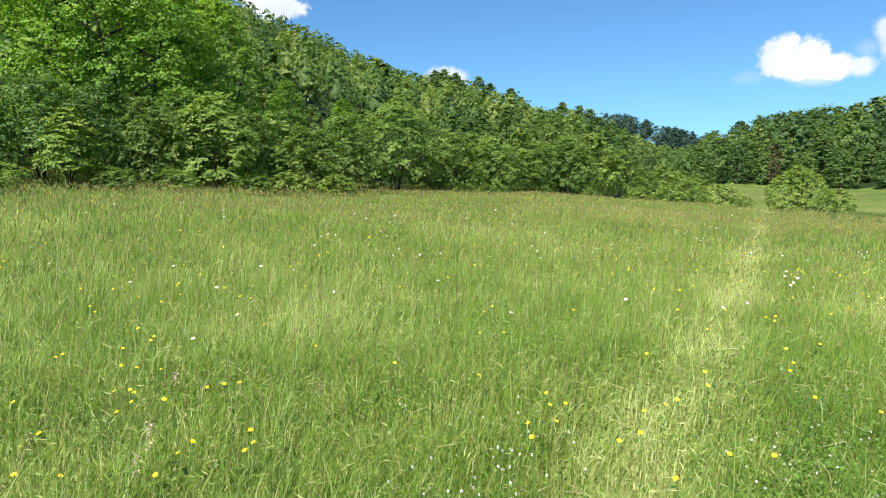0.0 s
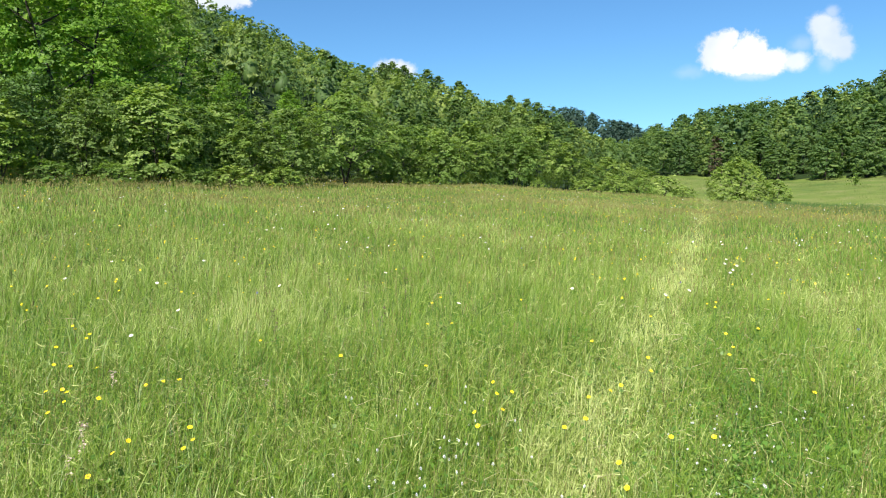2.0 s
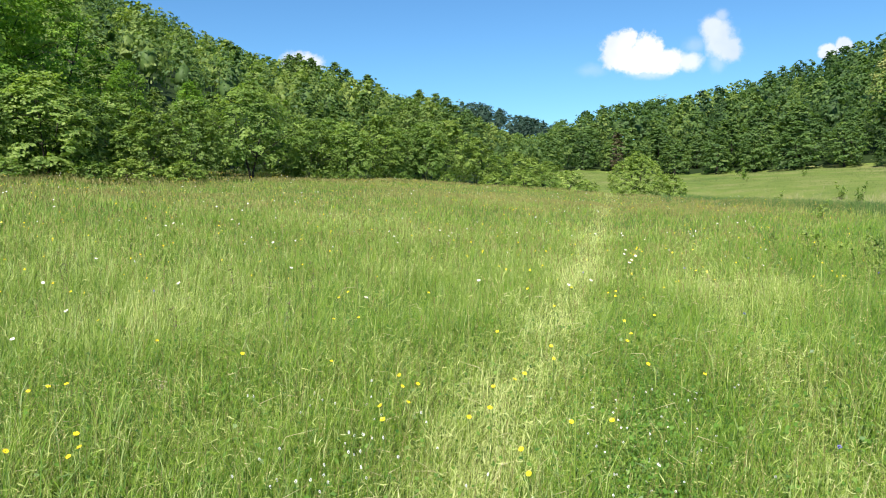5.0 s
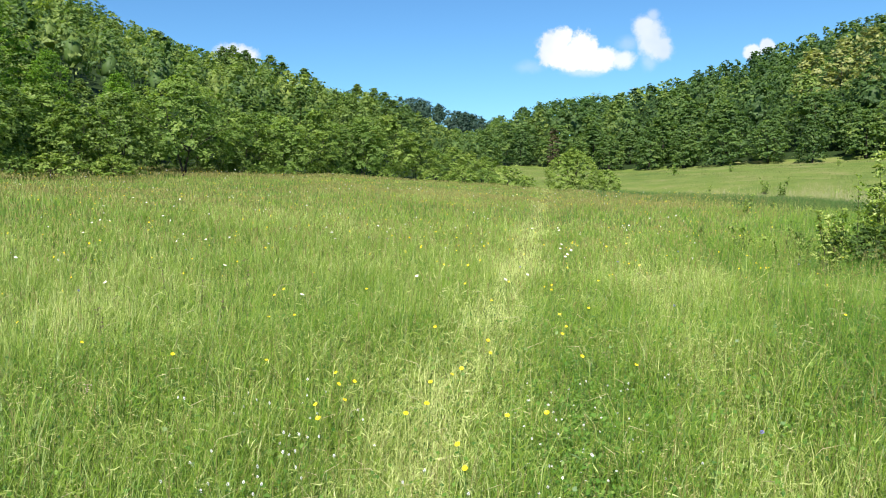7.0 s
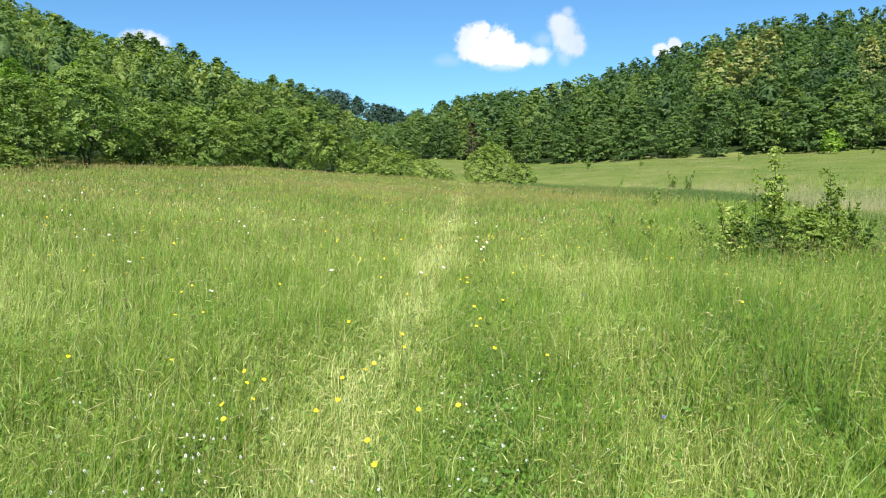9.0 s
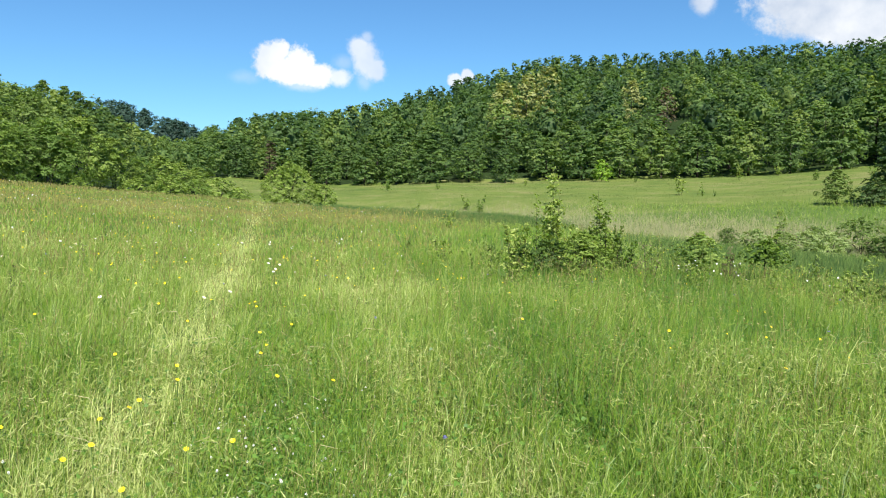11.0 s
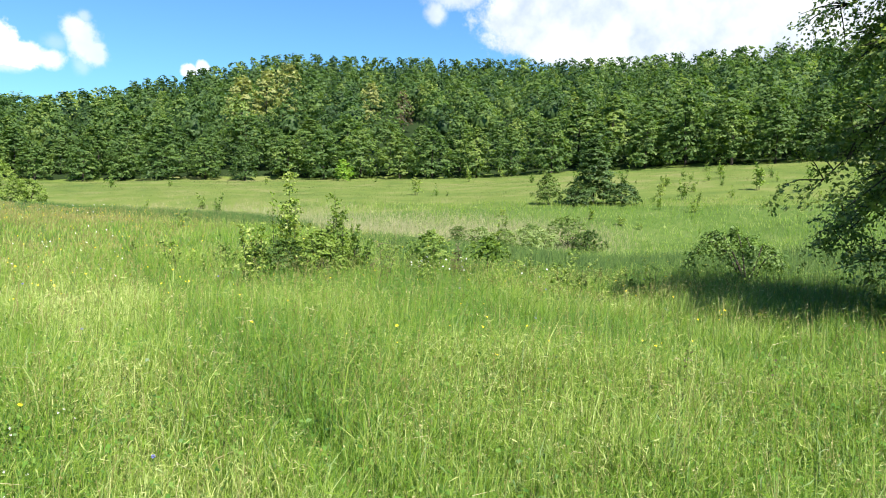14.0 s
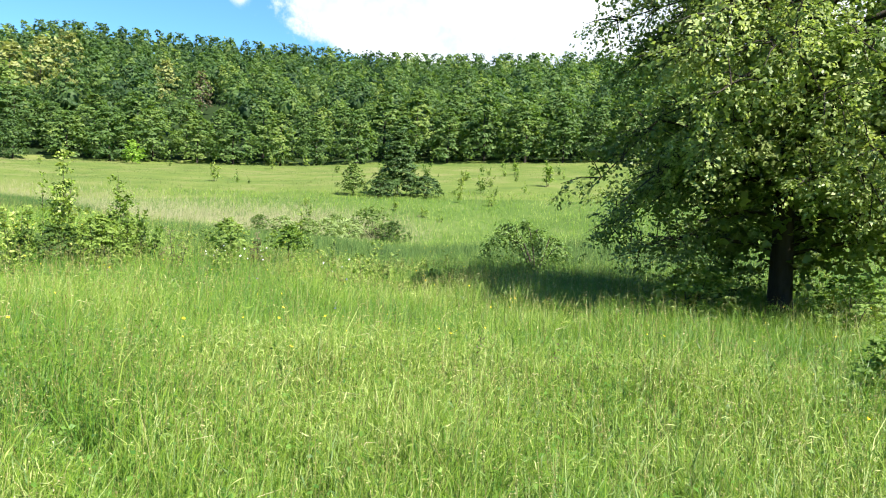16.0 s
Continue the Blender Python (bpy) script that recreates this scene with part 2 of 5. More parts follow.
class Soup:
    """Gathers points and faces of many small pieces for one mesh."""

    def __init__(self):
        self.v, self.q, self.t, self.tone, self.n = [], [], [], [], 0

    def add(self, v, quads=None, tris=None, tone=0.5):
        v = np.asarray(v, dtype=np.float32).reshape(-1, 3)
        if quads is not None and len(quads):
            self.q.append(np.asarray(quads).reshape(-1, 4) + self.n)
        if tris is not None and len(tris):
            self.t.append(np.asarray(tris).reshape(-1, 3) + self.n)
        self.v.append(v)
        self.tone.append(np.broadcast_to(np.asarray(tone, dtype=np.float32), (len(v),)))
        self.n += len(v)
        return self

    def arrays(self):
        cat = lambda a, k: np.concatenate(a) if a else np.zeros((0, k), dtype=np.int32)
        return np.concatenate(self.v), cat(self.q, 4), cat(self.t, 3), np.concatenate(self.tone)

    def mesh(self, name, material, smooth=False):
        v, q, t, tone = self.arrays()
        return make_mesh(name, v, q, t, material, tone, smooth)


def unit(a):
    return a / np.maximum(np.linalg.norm(a, axis=-1, keepdims=True), 1e-9)


def kites(rng, c, size, normal, fold=0.25, slim=0.6):
    """Folded leaf shapes: centres, lengths and rough facing."""
    n = len(c)
    nrm = unit(normal)
    u = unit(np.cross(nrm, rng.normal(size=(n, 3))))
    v = np.cross(nrm, u)
    s = np.broadcast_to(np.asarray(size), (n,))[:, None]
    p = np.stack([c - u * s * 0.5, c + v * s * slim * 0.5 + nrm * s * fold * 0.5 - u * s * 0.08, c + u * s * 0.5 - nrm * s * fold * 0.3, c - v * s * slim * 0.5 + nrm * s * fold * 0.5 - u * s * 0.08], 1)
    return p.reshape(-1, 3), np.arange(4 * n).reshape(-1, 4)


def tube(points, radii, sides=7):
    """A tapered limb along points."""
    pts = np.asarray(points, dtype=float)
    out, quads = [], []
    for i, p in enumerate(pts):
        d = unit(pts[min(i + 1, len(pts) - 1)] - pts[max(i - 1, 0)])
        a = unit(np.cross(d, (0.31, 0.95, 0.1)))
        b = np.cross(d, a)
        for k in range(sides):
            ang = 2 * math.pi * k / sides
            out.append(p + radii[i] * (a * math.cos(ang) + b * math.sin(ang)))
    for i in range(len(pts) - 1):
        for k in range(sides):
            quads.append((i * sides + k, i * sides + (k + 1) % sides, (i + 1) * sides + (k + 1) % sides, (i + 1) * sides + k))
    tip = len(out)
    out.append(pts[-1] + (pts[-1] - pts[-2]) * 0.05)
    tris = [((len(pts) - 1) * sides + k, (len(pts) - 1) * sides + (k + 1) % sides, tip) for k in range(sides)]
    return np.array(out), np.array(quads), np.array(tris)


def part(name, mesh, parent, label=""):
    ob = new(name, mesh)
    ob.parent = parent
    return tagged(ob, label)


def thing(name, label, category, group="", kind=""):
    return tagged(new(name), label, category, group, kind)


# ---- the lie of the land ----
# heading, near edge (distance, height), wood's edge (distance, height), crest (distance, height)
LAND = np.array([
    (-180, 30, 1.0, 60, 3.0, 150, 15), (-60, 30, 2.4, 46, 4.0, 240, 80), (-41, 33, 2.2, 49, 3.7, 240, 71), (-26, 37, 1.95, 52, 3.3, 225, 45),
    (-8.5, 46, 1.85, 65, 3.2, 180, 15), (0, 54, 1.4, 80, 2.6, 150, 5), (6, 56, 0.85, 115, 3.65, 170, 10), (14, 46, 0.45, 110, 2.4, 190, 14),
    (22, 40, 0.2, 100, 2.9, 225, 26), (30, 34, 0.1, 100, 3.2, 245, 38.5), (44, 26, -0.45, 97, 3.8, 250, 39.5), (56, 24, -0.7, 92, 4.9, 250, 39.5),
    (70, 30, -0.35, 88, 5.9, 250, 42), (120, 34, 0.2, 80, 5.0, 200, 28)])
FINE = np.arange(-180, 180.01, 0.5)


def land_column(k):
    az, val = np.append(LAND[:, 0], 180), np.append(LAND[:, k], LAND[0, k])
    v = np.interp(FINE, az, val)
    win = np.hanning(9)
    return np.convolve(np.pad(v, 4, mode="wrap"), win / win.sum(), mode="valid")


COLS = [land_column(k) for k in range(1, 7)]
FAR_AZ, FAR_Z = (-180, -40, -20, -7, -2, 3.5, 10, 30, 60, 180), (30, 35, 32, 37, 41.5, 27, 18, 30, 30, 30)


def edges(az):
    """Distance and height of the near edge, the wood's edge and the crest at a heading."""
    a = (np.asarray(az, dtype=float) + 180) % 360 - 180
    return [np.interp(a, FINE, c) for c in COLS]


def ground(x, y):
    x, y = np.asarray(x, dtype=float), np.asarray(y, dtype=float)
    az, r = np.degrees(np.arctan2(x, y)), np.hypot(x, y)
    re, ze, rf, zf, rc, zc = edges(az)
    zfar = np.interp(az, FAR_AZ, FAR_Z)
    ks = [(0 * r, 0 * r), (6 + 0 * r, 0 * r), (re, ze), (rf, zf), (rc, zc), (rc + 70, zc - 3), (450 + 0 * r, zfar), (900 + 0 * r, zfar * 0.8), (5000 + 0 * r, zfar * 0.4)]
    z = ks[-1][1].copy()
    for (r0, z0), (r1, z1) in zip(ks[:-1], ks[1:]):
        f = np.clip((r - r0) / (r1 - r0), 0, 1)
        z = np.where((r >= r0) & (r < r1), z0 + (z1 - z0) * f, z)
    dip = 0.8 * np.exp(-(((r - re - 9) / 6.5) ** 2)) * np.clip((az - 9) / 6, 0, 1) * np.clip((75 - az) / 10, 0, 1)
    z = z - dip
    bumps = 0.035 * np.sin(x * 1.7 + 0.6 * y) * np.sin(y * 1.3 - 0.4 * x) + 0.10 * np.sin(x * 0.23 + 1.0) * np.sin(y * 0.31)
    return z + bumps * np.clip((r - 2) / 8, 0.25, 1)


def at(az, r):
    x, y = r * math.sin(radians(az)), r * math.cos(radians(az))
    return Vector((x, y, float(ground(x, y))))


RINGS = np.concatenate([[0.0], np.geomspace(0.6, 60, 70), np.arange(62, 136, 2.0), np.geomspace(140, 4600, 44)])
SECT = 330
ang = np.linspace(0, 2 * np.pi, SECT, endpoint=False)
gx, gy = np.outer(RINGS[1:], np.sin(ang)), np.outer(RINGS[1:], np.cos(ang))
gv = np.concatenate([[[0, 0, float(ground(0, 0))]], np.stack([gx, gy, ground(gx, gy)], -1).reshape(-1, 3)])
i, j = np.meshgrid(np.arange(len(RINGS) - 2), np.arange(SECT), indexing="ij")
i, j, j2 = i.ravel(), j.ravel(), (j.ravel() + 1) % SECT
gq = np.stack([1 + i * SECT + j, 1 + (i + 1) * SECT + j, 1 + (i + 1) * SECT + j2, 1 + i * SECT + j2], 1)
k = np.arange(SECT)
gt = np.stack([0 * k, 1 + k, 1 + (k + 1) % SECT], 1)
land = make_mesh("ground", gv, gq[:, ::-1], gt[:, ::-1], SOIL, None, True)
land.materials.append(SHADED_FLOOR)
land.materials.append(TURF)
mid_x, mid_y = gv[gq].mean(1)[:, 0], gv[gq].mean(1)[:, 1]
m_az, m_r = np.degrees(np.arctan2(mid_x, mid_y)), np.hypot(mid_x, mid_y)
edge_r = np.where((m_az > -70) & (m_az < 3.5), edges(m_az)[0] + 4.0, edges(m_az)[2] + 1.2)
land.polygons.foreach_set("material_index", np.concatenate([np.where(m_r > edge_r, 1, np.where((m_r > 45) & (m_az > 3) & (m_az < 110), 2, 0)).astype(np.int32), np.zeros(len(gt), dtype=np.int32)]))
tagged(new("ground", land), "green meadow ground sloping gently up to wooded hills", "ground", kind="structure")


# ---- trees and shrubs ----
PROFILE = {
    "round": ((0, 0.12, 0.35, 0.6, 0.82, 1), (0.5, 0.85, 1.0, 0.9, 0.62, 0.1)),
    "dome": ((0, 0.2, 0.5, 0.8, 1), (0.92, 1.0, 0.93, 0.66, 0.12)),
    "cone": ((0, 0.08, 0.25, 0.5, 0.8, 1), (0.9, 1.0, 0.78, 0.56, 0.36, 0.14)),
    "peak": ((0, 0.15, 0.4, 0.7, 0.9, 1), (0.7, 0.95, 1.0, 0.66, 0.32, 0.05)),
}


def ico(level):
    """A round form of 20 or more faces as arrays."""
    bm = bmesh.new()
    bmesh.ops.create_icosphere(bm, subdivisions=level, radius=1.0)
    v = np.array([p.co[:] for p in bm.verts])
    t = np.array([[p.index for p in f.verts] for f in bm.faces])
    bm.free()
    return v, t


ROUND_FORM = ico(1)


def sprays(rng, base, way, length, per, leaf, wide=0.45, droop=0.3, tone=0.5, jit=0.45, quad=False, slim=0.75, thick=0.05, around=None, dome=0.0):
    """Leafy twigs: leaves on both sides of arching shoots that start at base and run along way."""
    n = len(base)
    way = unit(way)
    side = unit(np.cross(way, (0.0, 0.0, 1.0)) + rng.normal(0, 0.22, (n, 3)))
    face = np.cross(side, way)
    t = rng.random((n, per)) ** 0.75
    lat = rng.uniform(-1, 1, (n, per)) * wide * (0.35 + 0.65 * np.sin(np.pi * (0.1 + 0.85 * t)))
    ln = np.broadcast_to(np.asarray(length, dtype=float), (n,))[:, None]
    w3, s3, f3 = way[:, None], side[:, None], face[:, None]
    c = base[:, None] + w3 * (ln * t)[..., None] + s3 * (ln * lat)[..., None] + f3 * (ln * rng.normal(0, thick, (n, per)))[..., None]
    c[..., 2] -= droop * ln * t**2
    if around is not None:
        f3 = f3 * (1 - dome) + unit(around)[:, None] * dome
    nrm = unit(f3 + w3 * (1.4 * droop * t)[..., None] + s3 * (lat * 0.7)[..., None] + rng.normal(0, jit, (n, per, 3))).reshape(-1, 3)
    u = (w3 * 0.8 + s3 * (np.sign(lat) * 0.9)[..., None] + rng.normal(0, 0.35, (n, per, 3))).reshape(-1, 3)
    v = unit(np.cross(nrm, u))
    u = np.cross(v, nrm)
    s = (leaf * rng.uniform(0.6, 1.35, (n, per))).reshape(-1, 1)
    c = c.reshape(-1, 3)
    tn = (np.broadcast_to(np.asarray(tone, dtype=float), (n,))[:, None] + rng.normal(0, 0.07, (n, per)) + 0.12 * (t - 0.5)).ravel()
    m = len(c)
    if quad:
        p = np.stack([c - u * s * 0.5, c + v * s * slim * 0.5 + nrm * s * 0.12 - u * s * 0.08, c + u * s * 0.5 - nrm * s * 0.08, c - v * s * slim * 0.5 + nrm * s * 0.12 - u * s * 0.08], 1)
        return p.reshape(-1, 3), np.arange(4 * m).reshape(-1, 4), None, np.repeat(tn, 4)
    p = np.stack([c - u * s * 0.5 + v * s * 0.1, c + u * s * 0.3 + v * s * slim * 0.55, c + u * s * 0.5 - v * s * slim * 0.45], 1)
    return p.reshape(-1, 3), None, np.arange(3 * m).reshape(-1, 3), np.repeat(tn, 3)


def crown(rng, lo, hi, radius, boughs, twigs, per, leaf, shape="round", reach=0.5, droop=0.3, flat=0.8, wide=0.45, out=0.55, lift=0.25, uneven=0.22, vary=0.1, fill=0.35, quad=False, jit=0.35, dome=0.55, slim=0.75, heart=0.0):
    """Foliage: boughs spread over an uneven outline, each a fan of leafy twigs, with more twigs inside."""
    k = np.arange(boughs)
    u = (k + rng.random(boughs)) / boughs
    u[-1] = 0.99
    a = k * 2.39996 + rng.normal(0, 0.4, boughs)
    bulge = 1 + 0.13 * np.sin(2 * a + rng.uniform(0, 6)) + 0.10 * np.sin(3 * a + 5 * u + rng.uniform(0, 6))
    rr = radius * np.interp(u, *PROFILE[shape]) * rng.uniform(1 - uneven, 1, boughs) * bulge
    size = reach * min(radius, (hi - lo) / 2) * rng.uniform(0.7, 1.3, boughs)
    if shape in ("cone", "peak"):
        size = size * (1.15 - 0.65 * u)
    arm = np.maximum(rr - 0.75 * size, 0.0)
    mid = np.stack([arm * np.sin(a), arm * np.cos(a), lo + (hi - lo) * (u * 0.96)], 1)
    radial = np.stack([np.sin(a), np.cos(a), (u - 0.4) * 1.5], 1)
    tone = rng.normal(0.45, vary, boughs)
    w = np.repeat(np.arange(boughs), twigs)
    d = (radial[w] + rng.normal(0, out, (len(w), 3)) + (0, 0, lift)) * np.array([1, 1, flat])
    d = unit(d)
    base = mid[w] + d * (size[w] * rng.uniform(0, 0.35, len(w)))[:, None]
    s = Soup()
    s.add(*sprays(rng, base, d, size[w] * rng.uniform(0.55, 1.1, len(w)), per, leaf, wide, droop, tone[w] + rng.normal(0, 0.05, len(w)), jit, quad, slim, around=radial[w] * (1, 1, 1.3) + d * 0.7 + (0, 0, 0.25), dome=dome))
    m = int(len(w) * fill)
    if m:
        g = rng.integers(0, boughs, m)
        inner = mid[g] * np.column_stack([np.repeat(rng.uniform(0.15, 0.75, (m, 1)), 2, 1), np.ones(m)]) + rng.normal(0, 0.12 * radius, (m, 3)) * (1, 1, 0.7)
        s.add(*sprays(rng, inner, radial[g] + rng.normal(0, 0.8, (m, 3)), size[g] * 1.1, max(3, per // 2), leaf * 1.4, wide, droop, tone[g], 0.5, quad))
    if heart > 0:
        # the closed inner mass of a crown seen from afar
        hv, ht = ROUND_FORM
        hu, ha = (hv[:, 2] + 1) / 2, np.arctan2(hv[:, 0], hv[:, 1])
        hr = radius * heart * np.interp(hu, *PROFILE[shape]) * rng.uniform(0.6, 1.25, len(hv)) * (np.hypot(hv[:, 0], hv[:, 1]) > 0.01)
        s.add(np.stack([hr * np.sin(ha), hr * np.cos(ha), lo + (hi - lo) * (0.06 + 0.56 * hu)], 1), None, ht, rng.normal(0.4, 0.1, len(hv)))
    v = np.concatenate(s.v)
    z0, z1 = np.percentile(v[:, 2], (0.2, 99.8))
    rad = np.percentile(np.hypot(v[:, 0], v[:, 1]), 97)
    for p in s.v:
        p[:, 2] = np.maximum(lo + (p[:, 2] - z0) * (hi - lo) / (z1 - z0), lo * 0.5)
        p[:, :2] *= radius / rad
    return s


def trunk_mesh(rng, height, foot, radius, limbs, name="trunk", forks=1, lean=0.05, sides=8):
    """A tapered stem, or several, with limbs that reach into the crown."""
    s = Soup()
    for f in range(forks):
        ang = 2 * math.pi * f / forks + rng.uniform(0, 1)
        n = 7
        z = np.linspace(-0.25, height, n)
        wob = np.cumsum(rng.normal(0, lean * height / n, (n, 2)), 0)
        if forks > 1:
            wob += np.outer(np.clip(z, 0, None), (math.cos(ang) * 0.28, math.sin(ang) * 0.28))
        stem = np.column_stack([wob - wob[0] * 1.0, z])
        rad = foot * (1 - 0.85 * np.linspace(0, 1, n)) * (0.75 if forks > 1 else 1)
        rad[0] *= 1.5
        s.add(*tube(stem, rad, sides))
        for _ in range(limbs):
            t = rng.uniform(0.25, 0.9)
            base = np.array([np.interp(t, np.linspace(0, 1, n), stem[:, c]) for c in range(3)])
            a = rng.uniform(0, 2 * math.pi)
            ln = radius * rng.uniform(0.6, 1.0) * (1.15 - 0.5 * t)
            out = np.array([math.sin(a), math.cos(a), rng.uniform(0.15, 0.75)])
            p = [base, base + out * ln * 0.4, base + out * ln * 0.75 + (0, 0, 0.05 * ln), base + out * ln * np.array([1, 1, 0.9])]
            r0 = foot * (1 - 0.8 * t) * 0.5
            s.add(*tube(p, [r0, r0 * 0.7, r0 * 0.45, r0 * 0.18], 5))
    return s.mesh(name, BARK, True)


def plant(name, label, category, group, rng, height, radius, leafmat, boughs, twigs, per, leaf, foot=0.1, lo=0.15, limbs=5, forks=1, **kw):
    t = thing(name, label, category, group)
    part("trunk", trunk_mesh(rng, height * 0.8, foot, radius * 0.8, limbs, forks=forks, sides=6), t)
    part("crown", crown(rng, lo, height, radius, boughs, twigs, per, leaf, **kw).mesh("crown", leafmat), t)
    return t


def put(ob, az, r, turn=0.0, scale=1.0, sink=0.0, wide=1.0):
    p = at(az, r)
    ob.matrix_basis = pose(p.x, p.y, p.z - sink, 0, 0, turn) @ Matrix.Diagonal((scale * wide, scale * wide, scale, 1))
    return ob


def copy_at(ob, az, r, turn=0.0, scale=1.0, wide=1.0):
    p = at(az, r)
    ob_scale = Matrix.Diagonal((scale * wide / ob.scale[0], scale * wide / ob.scale[1], scale / ob.scale[2], 1))
    return copy_thing(ob, pose(p.x, p.y, p.z, 0, 0, turn) @ ob_scale)


# skyline as the camera sees it: headings and the angles tree heights are fitted to
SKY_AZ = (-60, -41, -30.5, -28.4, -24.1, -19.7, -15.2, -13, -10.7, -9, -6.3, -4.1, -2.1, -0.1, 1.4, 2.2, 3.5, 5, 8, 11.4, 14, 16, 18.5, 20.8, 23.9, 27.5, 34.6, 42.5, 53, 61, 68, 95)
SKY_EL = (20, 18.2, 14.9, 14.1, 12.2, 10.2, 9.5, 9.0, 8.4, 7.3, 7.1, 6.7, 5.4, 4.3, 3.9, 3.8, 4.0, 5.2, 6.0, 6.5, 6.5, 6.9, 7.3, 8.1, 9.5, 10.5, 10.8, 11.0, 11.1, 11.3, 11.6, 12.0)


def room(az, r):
    """How tall a tree may grow here to stay below the woods' skyline as the camera sees it."""
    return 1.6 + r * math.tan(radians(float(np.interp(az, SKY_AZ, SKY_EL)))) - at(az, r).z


# ---- the wood's edge across the valley: single trees in front ----
rng = np.random.default_rng(11)
KINDS = []
for k in range(7):
    KINDS.append(plant("broadleaf_tree", "dense green broadleaf tree at the edge of the wood", "tree", "trees along the wood's edge", rng, 9.0, 3.4 + 0.25 * (k % 3), WOOD_LEAF, 84, 4, 6, 0.45, 0.16, 0.25,
                       4, shape=("dome", "peak", "round")[k % 3], reach=0.32, droop=0.25, flat=0.4, wide=0.6, lift=0.05, out=0.6, fill=0.25, vary=0.09, uneven=0.25, dome=0.45, slim=0.85))
made = [False] * 7
for row in range(3):
    az = 3.5 + 0.8 * row
    while az < 97:
        re, ze, rf, zf, rc, zc = [float(v) for v in edges(az)]
        if row == 2 and az > 24:
            break
        r = rf - 0.6 + 6.5 * row + rng.uniform(-1.6, 1.6)
        k = int(rng.integers(0, 7))
        h = (0.80 + 0.13 * row) * rng.uniform(0.8, 1.2) * float(np.interp(az, (3, 12, 30, 50, 60, 100), (0.75, 0.72, 0.83, 0.95, 1.0, 1.0)))
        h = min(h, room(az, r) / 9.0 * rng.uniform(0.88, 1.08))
        if made[k]:
            copy_at(KINDS[k], az, r, rng.uniform(0, 360), h, rng.uniform(0.95, 1.3))
        else:
            put(KINDS[k], az, r, rng.uniform(0, 360), h, wide=1.15)
            made[k] = True
        az += math.degrees(rng.uniform(4.2, 6.0) / r)


# headings, distances and top angles of the trees in flower and the brown one
BLOOM = ((27.2, 140, 8.6), (29.0, 146, 9.2), (30.6, 150, 9.8), (37.0, 142, 8.6), (39.6, 138, 8.0))


# ---- wooded slopes, one sheet of trees each ----
def slope_wood(name, label, az0, az1, near, far, gap, tall, wide, boughs, per, leaf, mat, seed, tone=0.45, free=None, deep=1.9, spread=0.17):
    g = np.random.default_rng(seed)
    kinds = [crown(g, (0.05 if k > 3 else 0.25) * tall, tall, wide, int(boughs * 1.25) if k < 4 else int(boughs * 0.55), 3, per + 1 if k < 4 else per, leaf * 0.78 if k < 4 else leaf * 1.25, shape=("round", "dome", "round", "peak")[k % 4], reach=0.42, droop=0.15, flat=0.8, wide=0.65, lift=0.3, out=0.6, fill=0.0, vary=0.07, uneven=0.12, dome=0.8, jit=0.28, slim=0.95, heart=0.42).arrays() for k in range(8)]
    s = Soup()

    def stand(first, last, gap, kind, small, big, tone):
        az = az0
        while az < az1:
            r = first(az) + g.uniform(0, gap * deep)
            while r < last(az):
                a = az + g.uniform(-1.1, 1.1) * math.degrees(gap / r)
                v, q, t, tn = kinds[kind + int(g.integers(0, 4))]
                sc, turn = g.uniform(small, big), g.uniform(0, 6.283)
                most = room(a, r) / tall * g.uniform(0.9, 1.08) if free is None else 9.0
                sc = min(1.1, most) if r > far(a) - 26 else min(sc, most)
                p = at(a, r)
                r += gap * deep * g.uniform(0.85, 1.2)
                if sc < 0.35 or any(abs(a - fa) < 1.2 and fr - 16 < r - gap * deep < fr + 3 for fa, fr, fe in BLOOM):
                    continue
                c, sn = math.cos(turn) * sc, math.sin(turn) * sc
                vv = np.stack([v[:, 0] * c - v[:, 1] * sn + p.x, v[:, 0] * sn + v[:, 1] * c + p.y, v[:, 2] * sc + p.z], 1)
                s.add(vv, q, t, tn + g.normal(tone - 0.45, spread))
                s.add(*tube([(p.x, p.y, p.z - 0.2), (p.x, p.y, p.z + tall * 0.6 * sc)], [0.2, 0.08], 3), tone=-0.2)
            az += math.degrees(gap / max(first(az), last(az) * 0.75))

    # tall trees at the foot of the slope, smaller and darker ones higher up
    split = (lambda a: min(near(a) + 48, far(a))) if free is None else far
    stand(near, split, gap, 0, 0.65, 1.3, tone)
    if free is None:
        stand(split, far, gap * 0.8, 4, 0.5, 0.95, tone - 0.1)
    tagged(new(name, s.mesh(name, mat, True)), label, "forest", kind="stuff")


E1 = lambda a, k: float(edges(a)[k])
slope_wood("forest_east", "green broadleaf forest covering the hillside", 4, 98, lambda a: E1(a, 2) + 10, lambda a: E1(a, 4) + 16, 3.9, 8.2, 2.75, 34, 4, 0.58, WOOD_LEAF, 21, spread=0.25)
slope_wood("forest_west", "green broadleaf forest on a steep hill behind the hedge", -58, 4, lambda a: E1(a, 0) + 26, lambda a: E1(a, 4) + 12, 3.9, 8.2, 2.6, 27, 4, 0.5, WOOD_LEAF, 22, 0.44, spread=0.2)
slope_wood("forest_ridge", "dark distant wooded ridge", -3.0, 9, lambda a: 370, lambda a: 462, 5.6, 11.0, 4.2, 26, 4, 0.95, HAZED_RIDGE_LEAF, 23, 0.4, True, 2.4)
slope_wood("forest_back", "green woodland closing the valley", 104, 290, lambda a: 70, lambda a: 125, 9.0, 10.0, 5.0, 10, 4, 1.3, WOOD_LEAF, 24, 0.45, True)

